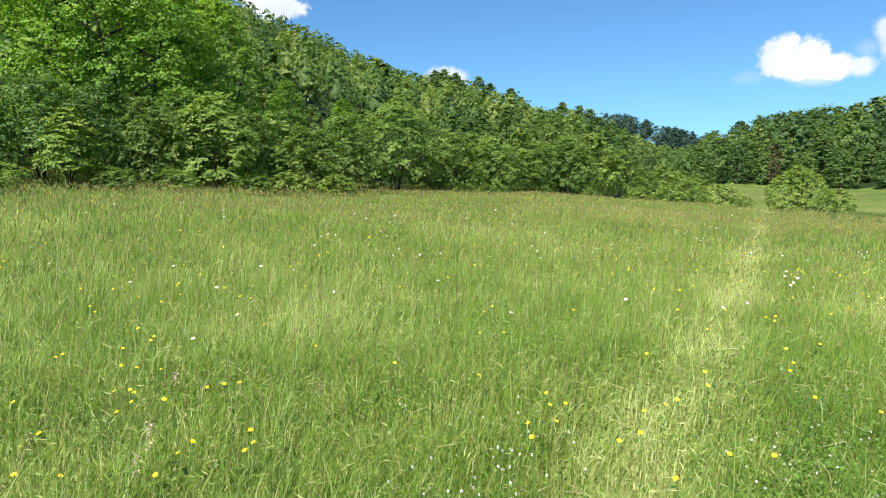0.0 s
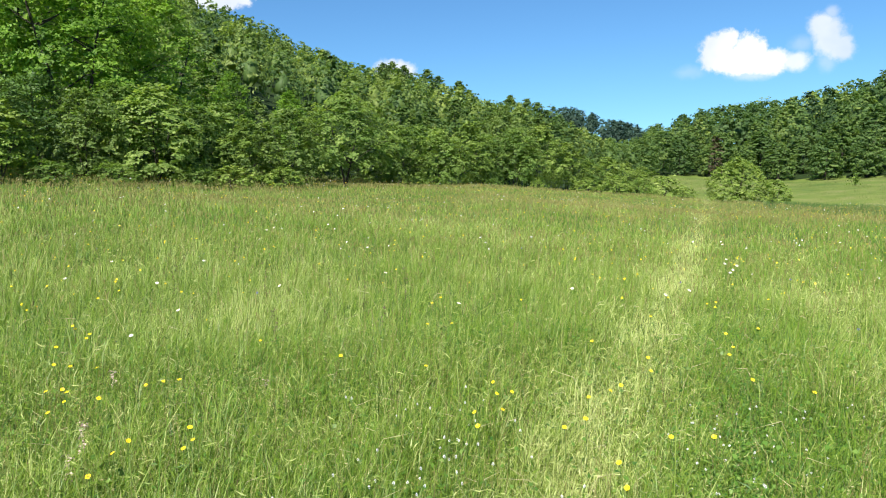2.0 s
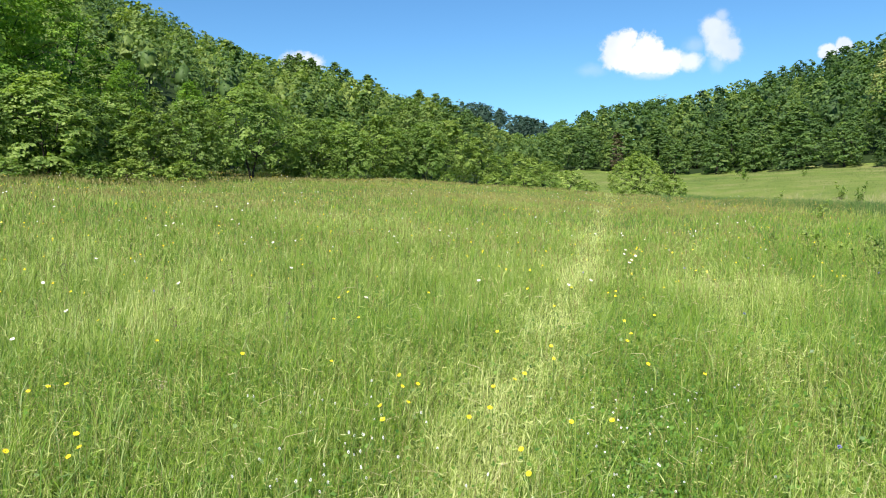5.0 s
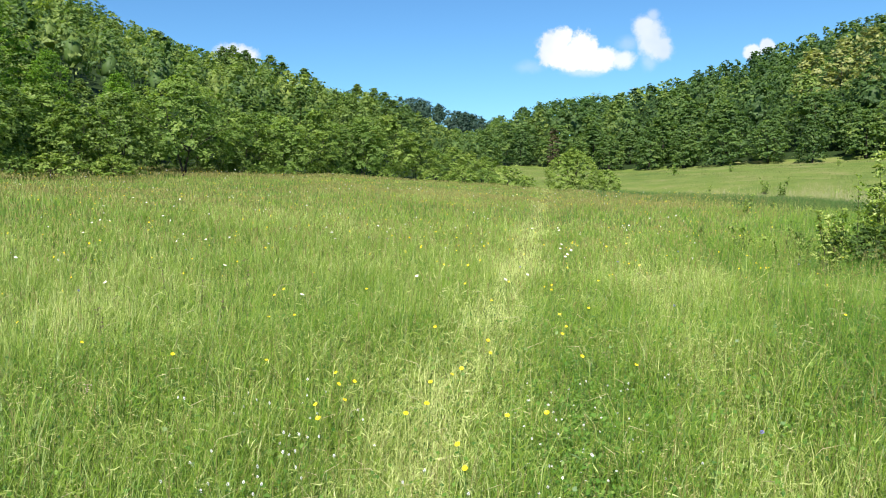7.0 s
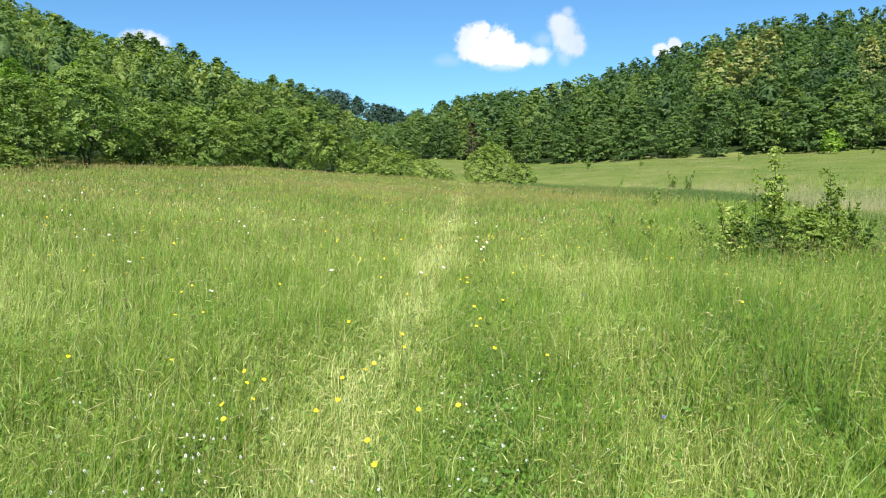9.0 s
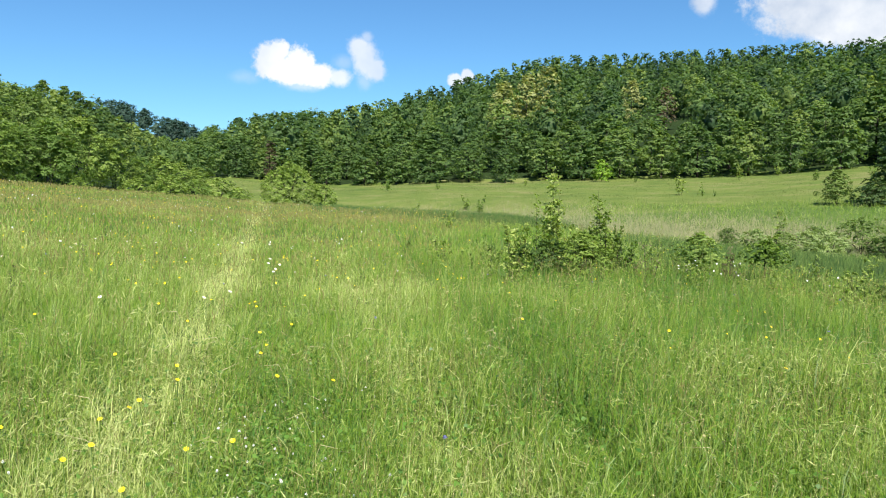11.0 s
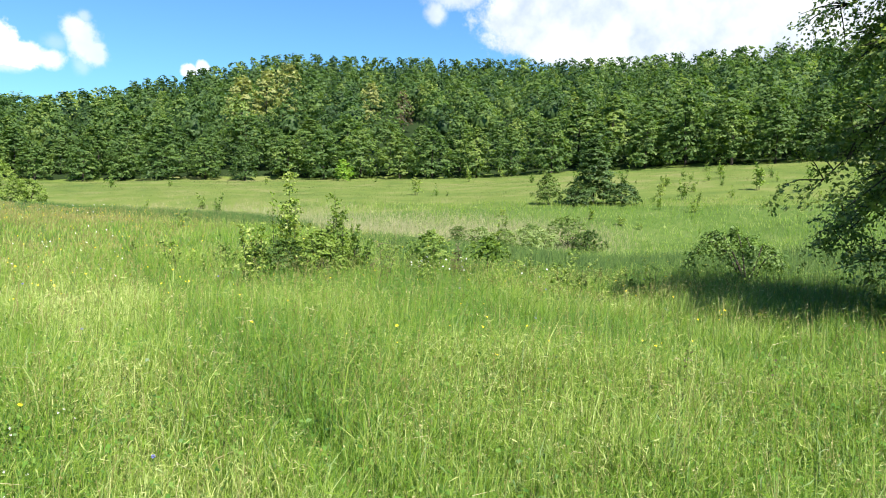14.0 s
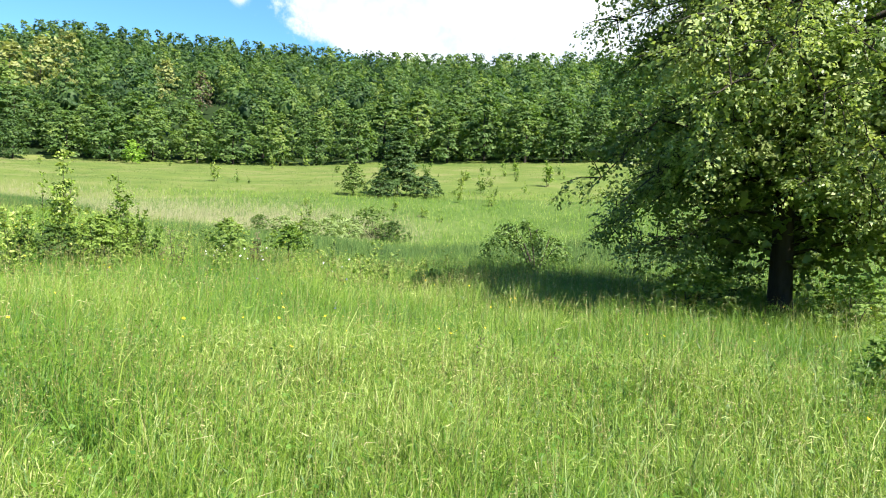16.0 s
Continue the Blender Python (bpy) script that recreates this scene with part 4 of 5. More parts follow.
for b in range(102):
    z0 = rng.uniform(3.4, 5.8) if b > 85 else rng.uniform(1.7, 5.6) if b > 30 else rng.uniform(0.9, 2.1)
    a = b * 2.39996 + rng.normal(0, 0.3)
    if math.cos(a - radians(255)) > 0.7:
        z0 = max(z0, rng.uniform(1.75, 3.0))
    reach = float(np.interp(z0, (1.0, 2.2, 3.4, 5, 6.4), (2.85, 3.1, 3.05, 2.95, 1.9))) * rng.uniform(0.72, 1.04)
    # fitted to the camera's view: the sunward front bulges midway and draws in below
    sunward_front = max(0.0, math.cos(a - radians(232)))
    reach *= 1 + sunward_front * float(np.interp(z0, (1.2, 2.2, 3.0, 3.8, 4.8), (-0.28, -0.2, 0.12, 0.1, -0.25)))
    d = np.array([math.sin(a), math.cos(a), 0])
    rise = rng.uniform(0.1, 0.5) if z0 > 2.6 else rng.uniform(-0.05, 0.3)
    sag = (0.75 if z0 < 2.4 else 0.35) * rng.uniform(0.4, 1.3)
    p0 = np.array([0.02, 0.03, z0])
    p1, p2 = p0 + d * reach * 0.35 + (0, 0, reach * rise * 0.5), p0 + d * reach * 0.7 + (0, 0, reach * rise * 0.6) + rng.normal(0, 0.12, 3)
    p3 = p0 + d * reach + (0, 0, reach * rise * 0.4 - sag)
    p3[2] = max(p3[2], 0.45)
    r0 = 0.014 + 0.009 * reach
    bs = Soup()
    bs.add(*tube([p0, p1, p2, p3], [r0, r0 * 0.7, r0 * 0.4, 0.006], 5))
    starts, ways, lens = [], [], []
    for _ in range(17):
        t = rng.uniform(0.28, 1.0) ** 0.8
        base = p1 + (p2 - p1) * (t - 0.3) / 0.4 if t < 0.7 else p2 + (p3 - p2) * (t - 0.7) / 0.3
        out = unit(d * 0.6 + rng.normal(0, 0.55, 3) + (0, 0, 0.1)) * rng.uniform(0.22, 0.6)
        end = base + out + (0, 0, -0.1)
        bs.add(*tube([base, (base + end) / 2 + (0, 0, 0.05), end], [0.012, 0.008, 0.003], 4))
        for share in (0.15, 0.55, 0.9):
            starts.append(base + (end - base) * share)
            ways.append(out + rng.normal(0, 0.25, 3))
            lens.append(rng.uniform(0.22, 0.42))
    part("branch", bs.mesh("branch", BARK, True), pear)
    k = len(starts)
    own = rng.normal(0.54, 0.14) + rng.normal(0, 0.09, k)
    fs.add(*sprays(rng, np.array(starts), np.array(ways), np.array(lens), int(rng.integers(19, 29)), 0.058, 0.42, 0.75, own, 0.5, True, 0.68, 0.1))
    # oversized filler leaves added along the bough, closing the crown to sun and view
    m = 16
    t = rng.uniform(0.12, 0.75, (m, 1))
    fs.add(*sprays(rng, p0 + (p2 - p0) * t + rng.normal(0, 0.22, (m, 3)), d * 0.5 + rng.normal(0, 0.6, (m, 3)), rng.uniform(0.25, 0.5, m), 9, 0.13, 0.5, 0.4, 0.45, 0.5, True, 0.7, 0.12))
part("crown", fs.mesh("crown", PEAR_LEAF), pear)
put(pear, 83.8, 12.0)
put(plant("low_bush", "low light green bush at the foot of the pear tree", "bush", "", rng, 0.85, 0.75, YOUNG, 30, 6, 14, 0.05, 0.02, 0.05, 5, forks=3, shape="dome", reach=0.5, quad=True, uneven=0.4), 78.0, 10.9)
put(plant("low_bush", "dark bush in the shade under the pear tree", "bush", "", rng, 0.8, 0.9, HEDGE, 30, 6, 12, 0.05, 0.02, 0.05, 5, forks=3, shape="dome", reach=0.5, quad=True, uneven=0.4), 80.6, 12.6)
put(plant("low_bush", "low green bush beside the pear tree", "bush", "", rng, 0.8, 0.8, HEDGE, 30, 6, 12, 0.05, 0.02, 0.05, 5, forks=3, shape="dome", reach=0.5, quad=True, uneven=0.4), 88.5, 10.8)
put(plant("low_bush", "dark green bush at the meadow's edge", "bush", "", rng, 0.75, 0.6, HEDGE, 26, 6, 12, 0.045, 0.02, 0.05, 5, forks=3, shape="dome", reach=0.5, quad=True, uneven=0.4), 91.6, 7.2)


# ---- the meadow's grass ----
def track_line(y, k):
    """Where the wheel tracks and the furrow run, as x at a given y."""
    return (-0.73 + 0.164 * y, 0.95 + 0.2 * y, 1.52 + 0.265 * y)[k]


def wave(x, y, s, p):
    return np.sin(x * s + p + 1.3 * np.sin(y * s * 0.7 + p)) * np.sin(y * s * 0.9 - p * 2 + 1.1 * np.sin(x * s * 0.6))


def cover_at(x, y):
    """Height and dryness of the sward at a place."""
    az, r = np.degrees(np.arctan2(x, y)), np.hypot(x, y)
    hgt = 0.34 + 0.06 * wave(x, y, 0.5, 0.4) + 0.05 * wave(x, y, 1.6, 1.0)
    dry = 0.445 + 0.09 * wave(x, y, 0.45, 2.0) + 0.08 * wave(x, y, 1.3, 0.2)
    d1, d2, d3 = (x - track_line(y, 0)) , (x - track_line(y, 1)), (x - track_line(y, 2))
    right = 1 / (1 + np.exp(-(d3 + 0.1) / 0.25))
    dry = dry - 0.12 * right * np.clip(1.4 - r / 26, 0.2, 1)
    near = np.clip((r - 1.5) / 2, 0, 1)
    s1 = np.exp(-(d1 / 0.36) ** 2) * (0.85 + 0.25 * wave(x, y, 3.0, 0.3))
    hgt = hgt * (1 - 0.45 * s1)
    dry = dry + 0.38 * s1 * near
    s2 = np.exp(-(d2 / 0.3) ** 2)
    hgt = hgt * (1 - 0.45 * s2)
    dry = dry + (0.13 + 0.08 * (r < 6)) * s2
    mid = np.exp(-((d1 - 0.8) / 0.36) ** 2)
    hgt = hgt * (1 - 0.4 * mid)
    dry = dry - 0.05 * mid
    s3 = np.exp(-(d3 / 0.12) ** 2) * (r < 22)
    hgt = hgt * (1 - 0.6 * s3)
    dry = dry - 0.26 * s3
    lush = np.exp(-((d3 - 0.5) / 0.5) ** 2) * (r < 30)
    hgt = hgt * (1 + 0.1 * lush)
    dry = dry - 0.06 * lush
    left = np.clip((r - 8) / 25, 0, 1) * np.clip(-(az - 20) / 20, 0, 1)
    dry = dry - 0.02 * left
    side = np.clip((az - 26) / 12, 0, 1) * np.clip((r - 2.5) / 2, 0, 1) * np.clip((20 - r) / 6, 0, 1)
    blot = wave(x, y, 0.9, 2.6) + 0.7 * wave(x, y, 2.1, 0.9)
    return hgt * (1 + 0.10 * side * blot), dry + 0.12 * side * blot - 0.05 * side


def blades(rng, n, r0, r1, az0, az1, width, fine, tall=1.0, power=1.0, tuft=0.0):
    """Blades spread over a ring sector; tuft: the share that grows in tufts, leaning outwards from their middle."""
    r = np.sqrt(rng.uniform(r0**2, r1**2, n)) if power == 1.0 else r0 + (r1 - r0) * rng.random(n) ** power
    a = np.radians(rng.uniform(az0, az1, n))
    x, y = r * np.sin(a), r * np.cos(a)
    way, size, tone = rng.uniform(0, 6.283, n), np.ones(n), np.zeros(n)
    m = int(n * tuft)
    if m:
        k = max(1, m // 22)
        own = rng.integers(0, k, m)
        spread = rng.uniform(0.025, 0.075, k)[own] * (1 + 0.06 * r0)
        ox, oy = rng.normal(0, 1, m) * spread, rng.normal(0, 1, m) * spread
        x[:m], y[:m] = x[:k][own] + ox, y[:k][own] + oy
        way[:m] = np.arctan2(ox, oy) + rng.normal(0, 0.5, m) + rng.normal(0, 0.4, k)[own]
        size[:m] = rng.uniform(0.75, 1.25, k)[own]
        tone[:m] = rng.normal(0, 0.11, k)[own]
    return blades_at(rng, x, y, width, fine, tall, way=way, size=size, tone=tone)


def blades_at(rng, x, y, width, fine, tall=1.0, way=None, size=1.0, tone=0.0):
    n = len(x)
    h, dry = cover_at(x, y)
    h = h * (0.84 + 0.22 * wave(x, y, 9.0, 0.7) + 0.16 * wave(x, y, 4.1, 1.9)) * rng.gamma(18, 1 / 18, n) * tall * size
    pale = np.exp(-((x - track_line(y, 0)) / 0.3) ** 2)
    dry = dry + rng.normal(0, 0.17, n) + tone + pale * (rng.exponential(0.16, n) - 0.12)
    z = ground(x, y)
    lean_a = rng.uniform(0, 6.283, n) if way is None else way
    lean = np.abs(rng.normal(0.0, 0.72, n))
    lx, ly = np.sin(lean_a) * lean + 0.12, np.cos(lean_a) * lean + 0.06
    wa = rng.uniform(0, 6.283, n)
    w = width * rng.uniform(0.5, 1.3, n)
    wx, wy = np.sin(wa) * w / 2, np.cos(wa) * w / 2
    foot = np.stack([x, y, z - 0.02], 1)
    wv = np.stack([wx, wy, 0 * wx], 1)
    if fine:
        # arching blades: the tips of the longest hang over
        bow = np.clip(1 - 0.42 * lean**2, 0.35, 1.0)
        tip = foot + np.stack([lx * h * 1.15, ly * h * 1.15, h * bow], 1)
        mid = foot + np.stack([lx * h * 0.38, ly * h * 0.38, h * (0.42 + 0.24 * bow)], 1)
        v = np.stack([foot - wv, foot + wv, mid + wv * 0.85, mid - wv * 0.85, tip], 1).reshape(-1, 3)
        b = 5 * np.arange(n)[:, None]
        # feet darker and tips lighter: shade between the blades put into the tone
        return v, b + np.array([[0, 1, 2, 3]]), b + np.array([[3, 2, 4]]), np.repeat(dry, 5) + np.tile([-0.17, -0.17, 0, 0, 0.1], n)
    tip = foot + np.stack([lx * h, ly * h, h / np.sqrt(1 + 0.5 * lean**2)], 1)
    v = np.stack([foot - wv, foot + wv, tip], 1).reshape(-1, 3)
    # plain blades carry the shading in their tone too, dark feet and pale tips
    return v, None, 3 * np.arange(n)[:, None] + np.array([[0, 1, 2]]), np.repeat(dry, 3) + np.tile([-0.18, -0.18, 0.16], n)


def specks(rng, n, r0, r1, az0, az1, size):
    """Bent tips and bracts near the top of the sward, toned lighter for the light they catch."""
    r = np.sqrt(rng.uniform(r0**2, r1**2, n))
    a = np.radians(rng.uniform(az0, az1, n))
    x, y = r * np.sin(a), r * np.cos(a)
    h, dry = cover_at(x, y)
    c = np.stack([x, y, ground(x, y) + h * rng.uniform(0.55, 1.15, n)], 1)
    v, q = kites(rng, c, size * rng.uniform(0.5, 2.0, n), unit(rng.normal(size=(n, 3)) + np.array([0, 0, 0.4])), 0.35, 0.085)
    return v, q, None, np.repeat(dry + rng.normal(0.04, 0.23, n), 4)


rng = np.random.default_rng(61)
s = Soup()
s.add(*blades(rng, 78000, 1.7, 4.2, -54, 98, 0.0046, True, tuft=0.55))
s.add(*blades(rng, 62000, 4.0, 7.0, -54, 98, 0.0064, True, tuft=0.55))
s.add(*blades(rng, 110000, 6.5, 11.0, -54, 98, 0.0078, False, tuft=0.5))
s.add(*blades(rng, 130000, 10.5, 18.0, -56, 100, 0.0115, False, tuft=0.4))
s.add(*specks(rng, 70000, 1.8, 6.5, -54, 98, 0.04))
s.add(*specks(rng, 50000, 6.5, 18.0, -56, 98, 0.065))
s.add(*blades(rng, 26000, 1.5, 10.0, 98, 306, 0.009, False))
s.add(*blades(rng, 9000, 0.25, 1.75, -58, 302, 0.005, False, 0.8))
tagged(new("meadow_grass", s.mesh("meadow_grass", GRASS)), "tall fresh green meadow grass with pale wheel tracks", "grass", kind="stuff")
s = Soup()
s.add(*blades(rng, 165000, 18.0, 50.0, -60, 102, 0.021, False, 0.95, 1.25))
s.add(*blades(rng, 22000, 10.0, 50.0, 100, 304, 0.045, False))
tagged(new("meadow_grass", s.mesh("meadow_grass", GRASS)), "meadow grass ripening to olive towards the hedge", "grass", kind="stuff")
s = Soup()
v, q, t, tn = blades(rng, 130000, 44.0, 104.0, 5, 99, 0.042, False, 0.3)
bx, by = v[::3, 0], v[::3, 1]
s.add(v, q, t, tn * 0.5 + 0.23 + np.repeat(0.16 * wave(bx, by, 0.11, 0.4) + 0.13 * wave(bx, by, 0.33, 1.7) + 0.1 * wave(bx, by, 1.1, 0.6), 3))
tagged(new("far_grass", s.mesh("far_grass", FAR_GRASS)), "light green grass of the far meadow below the wood", "grass", kind="stuff")


def seed_stalks(rng, n, r0, r1, az0, az1, scale, bits):
    """Thin stalks that carry a loose panicle of small grains."""
    r = np.sqrt(rng.uniform(r0**2, r1**2, n))
    a = np.radians(rng.uniform(az0, az1, n))
    x, y = r * np.sin(a), r * np.cos(a)
    h, dry = cover_at(x, y)
    h = (h + 0.06) * rng.uniform(0.8, 1.3, n)
    foot = np.stack([x, y, ground(x, y)], 1)
    ln = rng.normal(0, 0.2, (n, 2)) + (0.05, 0.03)
    top = foot + np.column_stack([ln * h[:, None], h])
    w = unit(np.column_stack([rng.normal(size=(n, 2)), np.zeros(n)])) * 0.0009 * scale
    base = rng.normal(0.56, 0.22, n)
    v = np.stack([foot - w, foot + w, top + w, top - w], 1).reshape(-1, 3)
    s2 = Soup().add(v, np.arange(4 * n).reshape(-1, 4), None, np.repeat(base - 0.35, 4))
    which = np.repeat(np.arange(n), bits)
    drop = rng.uniform(0, 0.16, len(which))
    c = top[which] + np.column_stack([ln[which] * -drop[:, None] + rng.normal(0, 0.012, (len(which), 2)) * np.sqrt(scale), -drop])
    g, q = kites(rng, c, 0.011 * scale * rng.uniform(0.6, 1.5, len(which)), unit(rng.normal(size=(len(which), 3))), 0.2, 0.4)
    s2.add(g, q, None, np.repeat(base[which] + rng.normal(0, 0.15, len(which)), 4))
    return s2.arrays()


s = Soup()
s.add(*seed_stalks(rng, 5600, 1.9, 6.0, -58, 100, 1.0, 5))
s.add(*seed_stalks(rng, 6500, 6.0, 15.0, -58, 100, 1.7, 3))
s.add(*seed_stalks(rng, 6000, 15.0, 36.0, -60, 40, 2.4, 1))
n = 74000
hr, ha = np.sqrt(rng.uniform(6**2, 47**2, n)), np.radians(rng.uniform(-60, 26, n))
thin = rng.random(n) < np.clip((hr - 6) / 10, 0, 1) * np.clip((27 - np.degrees(ha)) / 10, 0, 1)
hr, ha = hr[thin], ha[thin]
n = len(hr)
hx, hy = hr * np.sin(ha), hr * np.cos(ha)
hh = cover_at(hx, hy)[0] * rng.uniform(0.9, 1.3, n) * np.interp(hr, (16, 34), (1.0, 0.78))
hc = np.stack([hx, hy, ground(hx, hy) + hh], 1)
hw = unit(np.column_stack([rng.normal(size=(n, 2)), np.zeros(n)])) * (0.0022 * np.sqrt(hr))[:, None]
hv = np.stack([hc - hw, hc + hw, hc + np.column_stack([rng.normal(0, 0.03, (n, 2)), -rng.uniform(0.05, 0.14, n)])], 1).reshape(-1, 3)
s.add(hv, None, np.arange(3 * n).reshape(-1, 3), np.repeat(rng.normal(0.35, 0.14, n), 3))
# a brownish haze of bent-grass panicles in patches over the lush side
n = 16000
hr, ha = np.sqrt(rng.uniform(3.0**2, 15**2, n)), np.radians(rng.uniform(28, 98, n))
hx, hy = hr * np.sin(ha), hr * np.cos(ha)
thin = wave(hx, hy, 0.9, 2.6) + 0.7 * wave(hx, hy, 2.1, 0.9) + rng.normal(0, 0.25, n) > 0.25
hx, hy, hr = hx[thin], hy[thin], hr[thin]
n = len(hx)
hc = np.stack([hx, hy, ground(hx, hy) + cover_at(hx, hy)[0] * rng.uniform(0.9, 1.3, n)], 1)
v, q = kites(rng, hc, (0.008 * np.sqrt(hr)) * rng.uniform(0.6, 1.4, n), unit(rng.normal(size=(n, 3))), 0.2, 0.4)
s.add(v, q, None, np.repeat(rng.normal(0.32, 0.18, n), 4))
tagged(new("seed_heads", s.mesh("seed_heads", SEED)), "slender straw-coloured grass seed heads above the meadow", "grass", kind="stuff")


def forbs(rng, n, r0, r1, az0, az1, size, low, high, keep=None):
    """Small leaves of clover and herbs between the blades."""
    r = np.sqrt(rng.uniform(r0**2, r1**2, n))
    a = np.radians(rng.uniform(az0, az1, n))
    x, y = r * np.sin(a), r * np.cos(a)
    if keep is not None:
        ok = rng.random(n) < keep(x, y)
        x, y = x[ok], y[ok]
    n = len(x)
    c = np.stack([x, y, ground(x, y) + rng.uniform(low, high, n)], 1)
    v, q = kites(rng, c, size * rng.uniform(0.5, 1.5, n), unit(rng.normal(size=(n, 3)) * 0.6 + np.array([0, -0.2, 1.0])), 0.2, 0.75)
    return v, q, None, np.repeat(rng.normal(0.5, 0.2, n), 4)


between = lambda x, y: np.exp(-(((x - track_line(y, 0)) - 0.85) / 0.4) ** 2) * np.clip((5.4 - np.hypot(x, y)) / 1.6, 0, 1)
s = Soup()
s.add(*forbs(rng, 26000, 1.8, 5.6, 0, 30, 0.022, 0.03, 0.2, between))
s.add(*forbs(rng, 14000, 1.8, 7.0, -55, 98, 0.028, 0.05, 0.3))
tagged(new("clover_leaves", s.mesh("clover_leaves", FORB)), "low dark green clover and herbs between the grass", "herbs", kind="stuff")


def patch(rng, n, places, width, height, tone, spread):
    """Taller blades gathered in soft-edged patches: heading, distance, half sizes."""
    s2 = Soup()
    for az, r, wide, deep in places:
        m = int(n / len(places))
        a = np.radians(rng.normal(az, wide, m))
        d = rng.normal(r, deep, m)
        v, q, t, tn = blades_at(rng, d * np.sin(a), d * np.cos(a), width, False)
        v = v.reshape(-1, 3, 3)
        foot = (v[:, 0] + v[:, 1]) / 2
        up = v[:, 2] - foot
        v[:, 2] = foot + up / np.maximum(up[:, 2:], 0.05) * (height * rng.uniform(0.55, 1.2, m))[:, None] * np.array([0.5, 0.5, 1.0])
        # blade feet toned down here too, for the shade low in the patch
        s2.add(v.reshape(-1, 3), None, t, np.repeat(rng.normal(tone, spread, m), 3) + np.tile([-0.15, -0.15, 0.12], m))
    return s2.arrays()


s = Soup()
# low tone: the hollow's shade is put into the sedge colour as well
s.add(*patch(rng, 16000, [(41, 18.5, 3, 1.5), (46, 19.5, 4, 1.5), (52, 19, 4, 1.6), (58, 19, 4, 1.6), (64, 19.5, 4, 1.6), (70, 19, 4, 2.0)], 0.02, 0.42, 0.22, 0.18))
s.add(*patch(rng, 34000, [(42, 25, 4, 1.8), (48, 23.5, 4, 1.8), (54, 22.5, 4, 1.8), (60, 23, 4, 2.0), (66, 25, 4, 2.2), (72, 23, 5, 3.0), (80, 19, 5, 2.5), (17, 41, 3, 1.0), (22, 38.5, 3, 1.0), (27, 36, 3, 1.2)], 0.026, 0.46, 0.25, 0.2))
# a strip of near-black blades painted in for the shade beyond the meadow's lip
s.add(*patch(rng, 12000, [(15.5, 46.5, 1.5, 0.9), (18.5, 45, 2, 0.9), (22, 43.5, 2, 0.9), (25.5, 41.5, 2, 0.9), (29, 38.5, 2, 1.0)], 0.026, 0.5, 0.05, 0.12))
tagged(new("sedge_bed", s.mesh("sedge_bed", SEDGE)), "dark green sedge in the hollow, shade-dark along its lip", "sedge", kind="stuff")
s = Soup()
s.add(*patch(rng, 52000, [(19, 50, 3, 2.5), (25, 47, 4, 2.5), (31, 44, 4, 2.6), (37, 41, 4, 2.4), (42, 38, 3.5, 2.2), (47, 36, 3, 2.0), (52, 35, 3, 2.0)], 0.011, 0.33, 0.6, 0.2))
tagged(new("plume_grass", s.mesh("plume_grass", PLUME)), "pale pinkish plume grass along the hollow", "grass", kind="stuff")


# ---- flowers ----
def blossom(petals, radius, cup=0.35, seed=0):
    """A ring of rounded petals round a small heart."""
    s = Soup()
    for k in range(petals):
        a = 2 * math.pi * k / petals
        d, e = np.array([math.cos(a), math.sin(a), 0]), np.array([-math.sin(a), math.cos(a), 0])
        up = np.array([0, 0, 1.0])
        w = radius * math.sin(math.pi / petals) * 1.05
        pts = [d * 0.12 * radius, d * 0.55 * radius + e * w + up * cup * 0.35 * radius, d * radius + e * w * 0.6 + up * cup * radius, d * radius - e * w * 0.6 + up * cup * radius, d * 0.55 * radius - e * w + up * cup * 0.35 * radius]
        s.add(pts, [(0, 1, 2, 3)], [(0, 3, 4)])
    return s


def ball(radius, n=40, seed=1):
    """A clover head: many short florets pointing outwards."""
    g = np.random.default_rng(seed)
    d = unit(g.normal(size=(n, 3)) + np.array([0, 0, 0.3]))
    v, q = kites(g, d * radius * 0.75, np.full(n, radius * 0.9), np.cross(d, g.normal(size=(n, 3))), 0.1, 0.55)
    return Soup().add(v, q)


def flower(name, label, group, height, head, mat, heart=None):
    t = thing(name, label, "flower", group)
    bend = [(0, 0, -0.03), (0.012, 0.006, height * 0.5), (0.0, 0.02, height)]
    part("stem", Soup().add(*tube(bend, [0.0022, 0.0018, 0.0014], 5)).mesh("stem", STEM, True), t)
    v, q, tr, tn = head.arrays()
    tilt = np.array(Euler((0.55, 0.1, 0.0)).to_matrix())
    part("blossom", make_mesh("blossom", v @ tilt.T + (0.0, 0.02, height), q, tr, mat), t)
    if heart:
        hv, hq, ht, hn = ball(heart, 18).arrays()
        part("heart", make_mesh("heart", (hv * (1, 1, 0.5)) @ tilt.T + (0.0, 0.018, height + 0.003), hq, ht, PETAL_Y), t)
    return t


def scatter(first, rng, places):
    for i, (az, r, h) in enumerate(places):
        p = at(az, r)
        m = pose(p.x, p.y, p.z, rng.normal(0, 5), rng.normal(0, 5), rng.uniform(-60, 60)) @ Matrix.Diagonal((1 + 0.2 * rng.random(), 1 + 0.2 * rng.random(), h, 1))
        if i == 0:
            first.matrix_basis = m
        else:
            copy_thing(first, m @ Matrix.Diagonal((1 / first.scale[0], 1 / first.scale[1], 1 / first.scale[2], 1)))


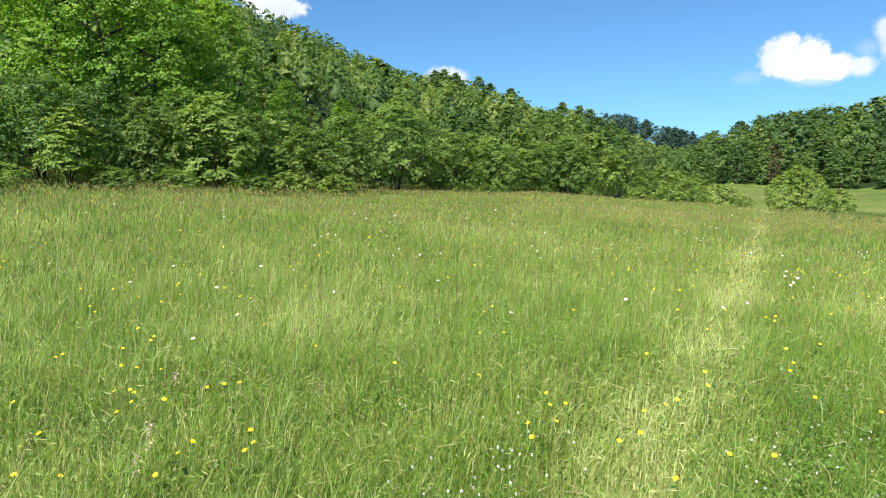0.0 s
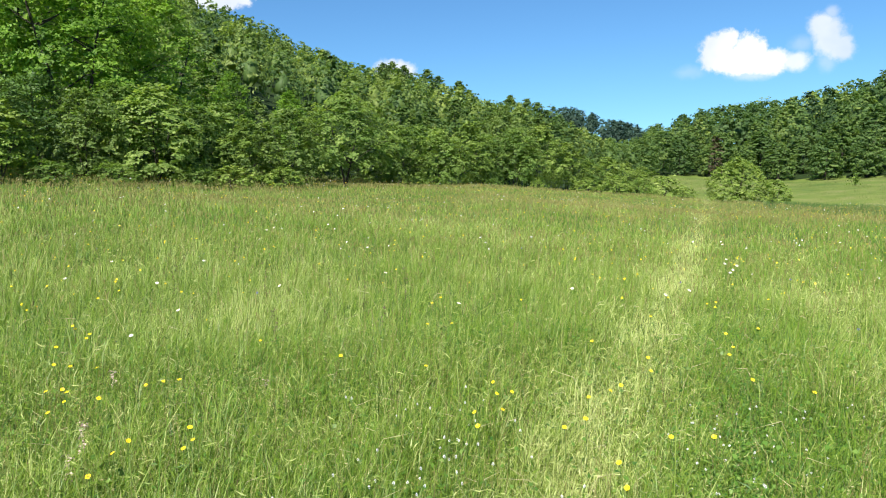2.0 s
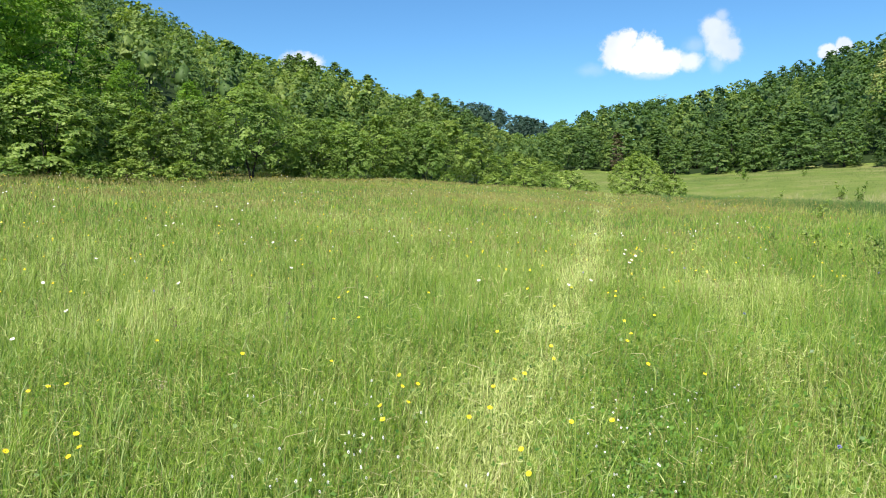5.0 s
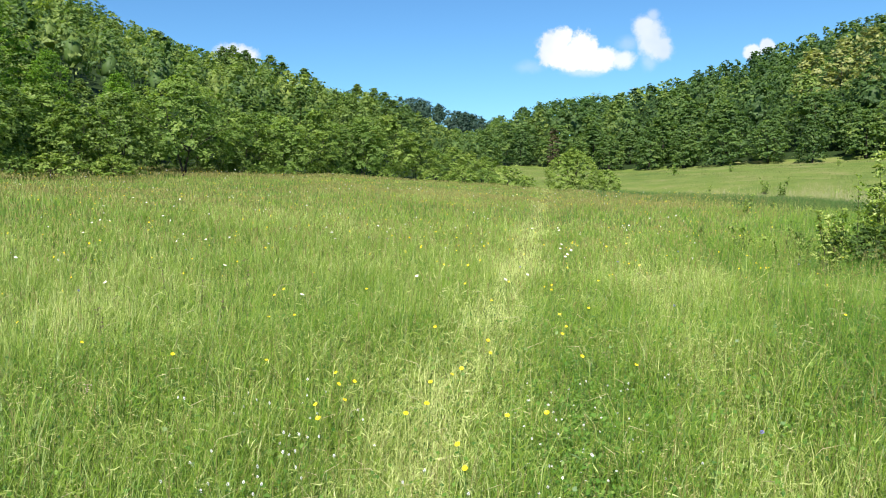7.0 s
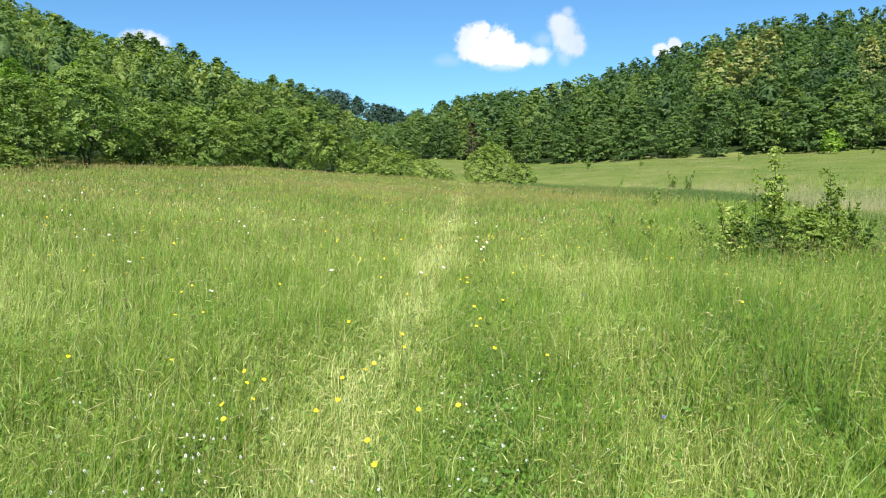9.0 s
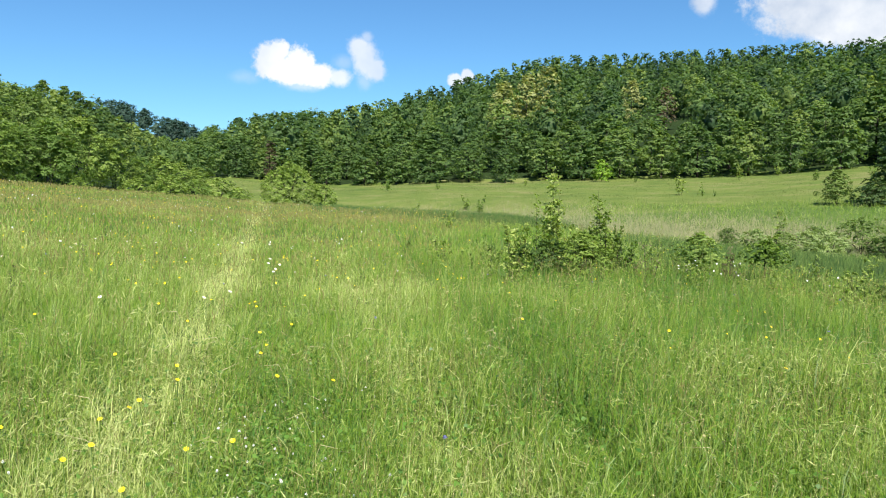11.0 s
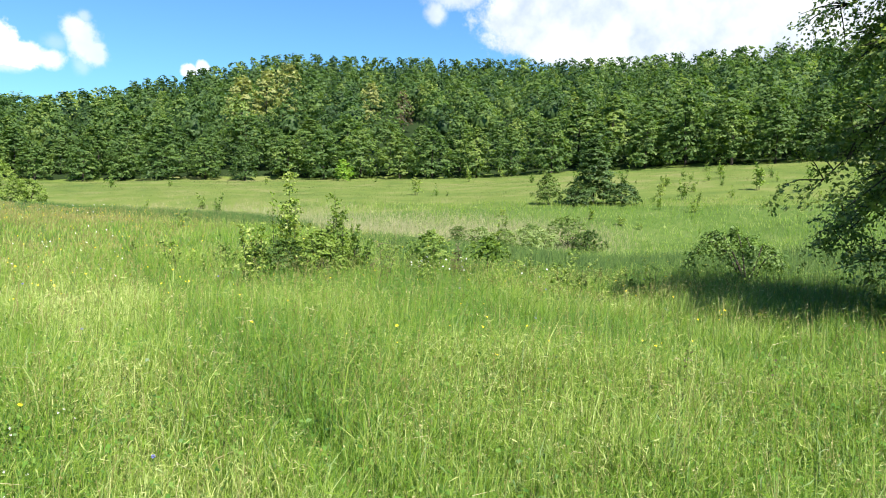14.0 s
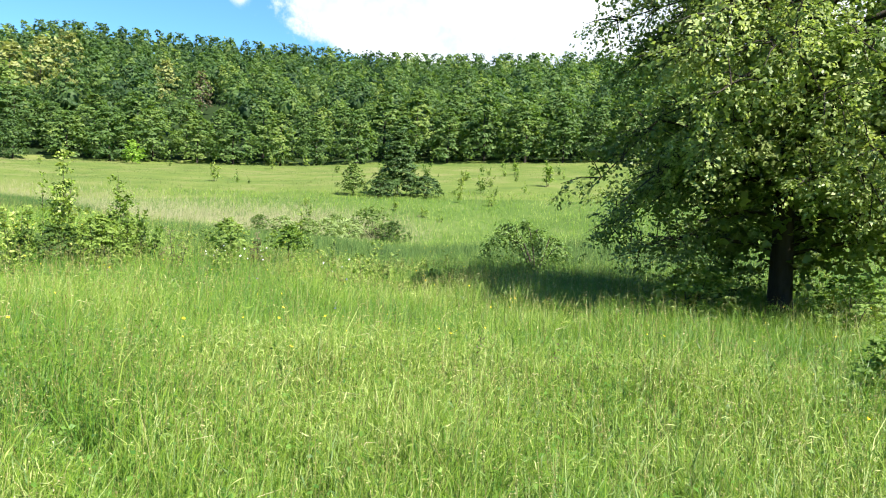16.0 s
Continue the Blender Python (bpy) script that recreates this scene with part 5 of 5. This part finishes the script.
rng = np.random.default_rng(71)
BUTTER = flower("buttercup", "yellow buttercup flower on a thin stem", "buttercups in the meadow", 0.42, blossom(5, 0.0115), PETAL_Y)
near = [(-40.2, 6.3), (-38.4, 6.5), (-40.4, 5.6), (-40.1, 5.5), (-38.5, 5.5), (-35.1, 4.9), (-34.4, 4.8), (-33.3, 4.9), (-41.0, 4.8), (-41.6, 4.5), (-40.5, 4.5), (-33.2, 3.6), (-33.1, 3.5), (-32.3, 3.7), (-37.2, 3.6), (-39.1, 3.4), (-32.6, 8.8),
        (-19.5, 11.7), (-21.3, 10.2), (-16.8, 11.1), (-7.3, 4.4), (-7.0, 3.8), (-8.1, 4.0), (-6.3, 4.1), (-9.4, 3.4), (-8.4, 3.7), (2.5, 2.9), (3.2, 3.0), (6.6, 3.3), (9.5, 3.5), (-2.2, 3.5), (-0.6, 3.6), (4.5, 4.6)]
places = [(a - 1.2, r, rng.uniform(0.92, 1.08)) for a, r in near]
for _ in range(110):
    r = 3.6 + 15 * rng.random() ** 1.3
    places.append((rng.uniform(-50, 18) if rng.random() < 0.78 else rng.uniform(18, 92), r, rng.uniform(0.85, 1.12)))
scatter(BUTTER, rng, places)
CLOVER = flower("clover_flower", "small white clover head above low leaves", "white clover in the track", 0.2, ball(0.0052), PETAL_W)
places = []
while len(places) < 70:
    y = rng.uniform(2.2, 4.6)
    x = track_line(y, 0) + rng.normal(0.85, 0.3)
    if math.hypot(x, y) > 2.8:
        places.append((math.degrees(math.atan2(x, y)), math.hypot(x, y), rng.uniform(0.8, 1.4)))
for _ in range(44):
    places.append((rng.normal(-13, 5), rng.uniform(2.9, 4.4), rng.uniform(1.2, 1.9)))
scatter(CLOVER, rng, places)
DAISY = flower("ox_eye_daisy", "white daisy with a yellow heart", "daisies in the meadow", 0.5, blossom(11, 0.017, 0.1), PETAL_W, 0.008)
places = [(9.5, 10.3, 1.05), (9.9, 10.6, 1.0), (9.7, 10.1, 0.95), (10.0, 10.2, 0.85), (9.6, 10.8, 1.1), (-4.7, 12.4, 1.0), (-9.2, 12.6, 1.0), (-5.5, 13.5, 1.0), (-4.2, 13.2, 1.0)]
for _ in range(30):
    places.append((rng.uniform(-45, 12), rng.uniform(6, 20), rng.uniform(0.9, 1.1)))
scatter(DAISY, rng, places)
SAGE = flower("blue_flower", "small violet-blue meadow flower", "violet flowers in the meadow", 0.4, ball(0.010, 24, 3), PETAL_B)
scatter(SAGE, rng, [(rng.uniform(-40, 60), rng.uniform(3, 14), rng.uniform(0.8, 1.2)) for _ in range(16)])


def far_heads(rng, n, r0, r1, az0, az1, size, mat, name, label):
    """Blossoms too far off to be told apart one by one."""
    r = np.sqrt(rng.uniform(r0**2, r1**2, n))
    a = np.radians(rng.uniform(az0, az1, n))
    x, y = r * np.sin(a), r * np.cos(a)
    h, dry = cover_at(x, y)
    c = np.stack([x, y, ground(x, y) + h * rng.uniform(0.95, 1.2, n) + 0.04], 1)
    v, q = kites(rng, c, size * rng.uniform(0.6, 1.3, n), unit(rng.normal(size=(n, 3)) * 0.4 + np.array([0, -0.4, 0.9])), 0.3, 0.95)
    tagged(new(name, make_mesh(name, v, q, [], mat)), label, "flowers", kind="stuff")


far_heads(rng, 1900, 8, 40, -58, 25, 0.028, PETAL_Y, "yellow_flowers", "many small yellow flowers across the meadow")
far_heads(rng, 420, 5, 24, 20, 95, 0.017, PETAL_Y, "yellow_flowers", "scattered yellow flowers in the lush grass")
far_heads(rng, 32, 12, 15, 41, 52, 0.03, PETAL_W, "white_flowers", "white flowers among the herbs of the hollow")
far_heads(rng, 500, 10, 42, -58, 20, 0.035, PETAL_W, "white_flowers", "scattered white flowers across the meadow")
SPIKE = flower("pale_flower_spike", "faded pale pink flower spike in the grass", "faded flower spikes", 0.3, Soup().add(np.zeros((3, 3)), None, [(0, 1, 2)]), PETAL_P)
bpy.data.objects.remove([c for c in SPIKE.children if c.name.startswith("blossom")][0])
g = np.random.default_rng(5)
c = np.column_stack([g.normal(0, 0.012, (46, 2)), g.uniform(0.28, 0.46, 46)])
v, q = kites(g, c, g.uniform(0.012, 0.022, 46), unit(g.normal(size=(46, 3))), 0.2, 0.8)
part("blossom", make_mesh("blossom", v, q, [], PETAL_P), SPIKE)
scatter(SPIKE, rng, [(-41.0, 4.1, 0.95), (-41.8, 3.9, 0.75), (-38.0, 5.8, 0.7), (-27.5, 5.2, 0.6)])

# dry straws bent over in the sward
n = 320
r = 2.2 + 7 * rng.random(n) ** 1.4
az = np.radians(np.where(rng.random(n) < 0.75, rng.uniform(-45, 20, n), rng.uniform(20, 95, n)))
x, y = r * np.sin(az), r * np.cos(az)
foot = np.stack([x, y, ground(x, y) + 0.12], 1)
d = unit(np.column_stack([rng.normal(size=(n, 2)), np.zeros(n)]))
ln = rng.uniform(0.12, 0.3, n)[:, None]
mid = foot + d * ln * 0.4 + np.column_stack([np.zeros((n, 2)), rng.uniform(0.1, 0.24, n)])
tip = mid + d * ln * 0.7 + np.column_stack([np.zeros((n, 2)), rng.uniform(-0.08, 0.1, n)])
w = np.array([0, 0, 1.0]) * (0.0009 * np.sqrt(r))[:, None]
v = np.stack([foot - w, foot + w, mid + w, mid - w, tip], 1).reshape(-1, 3)
b = 5 * np.arange(n)[:, None]
tagged(new("dry_straw", make_mesh("dry_straw", v, b + np.array([[0, 1, 2, 3]]), b + np.array([[3, 2, 4]]), STRAW)), "pale dry straws bent over in the grass", "straw", kind="stuff")
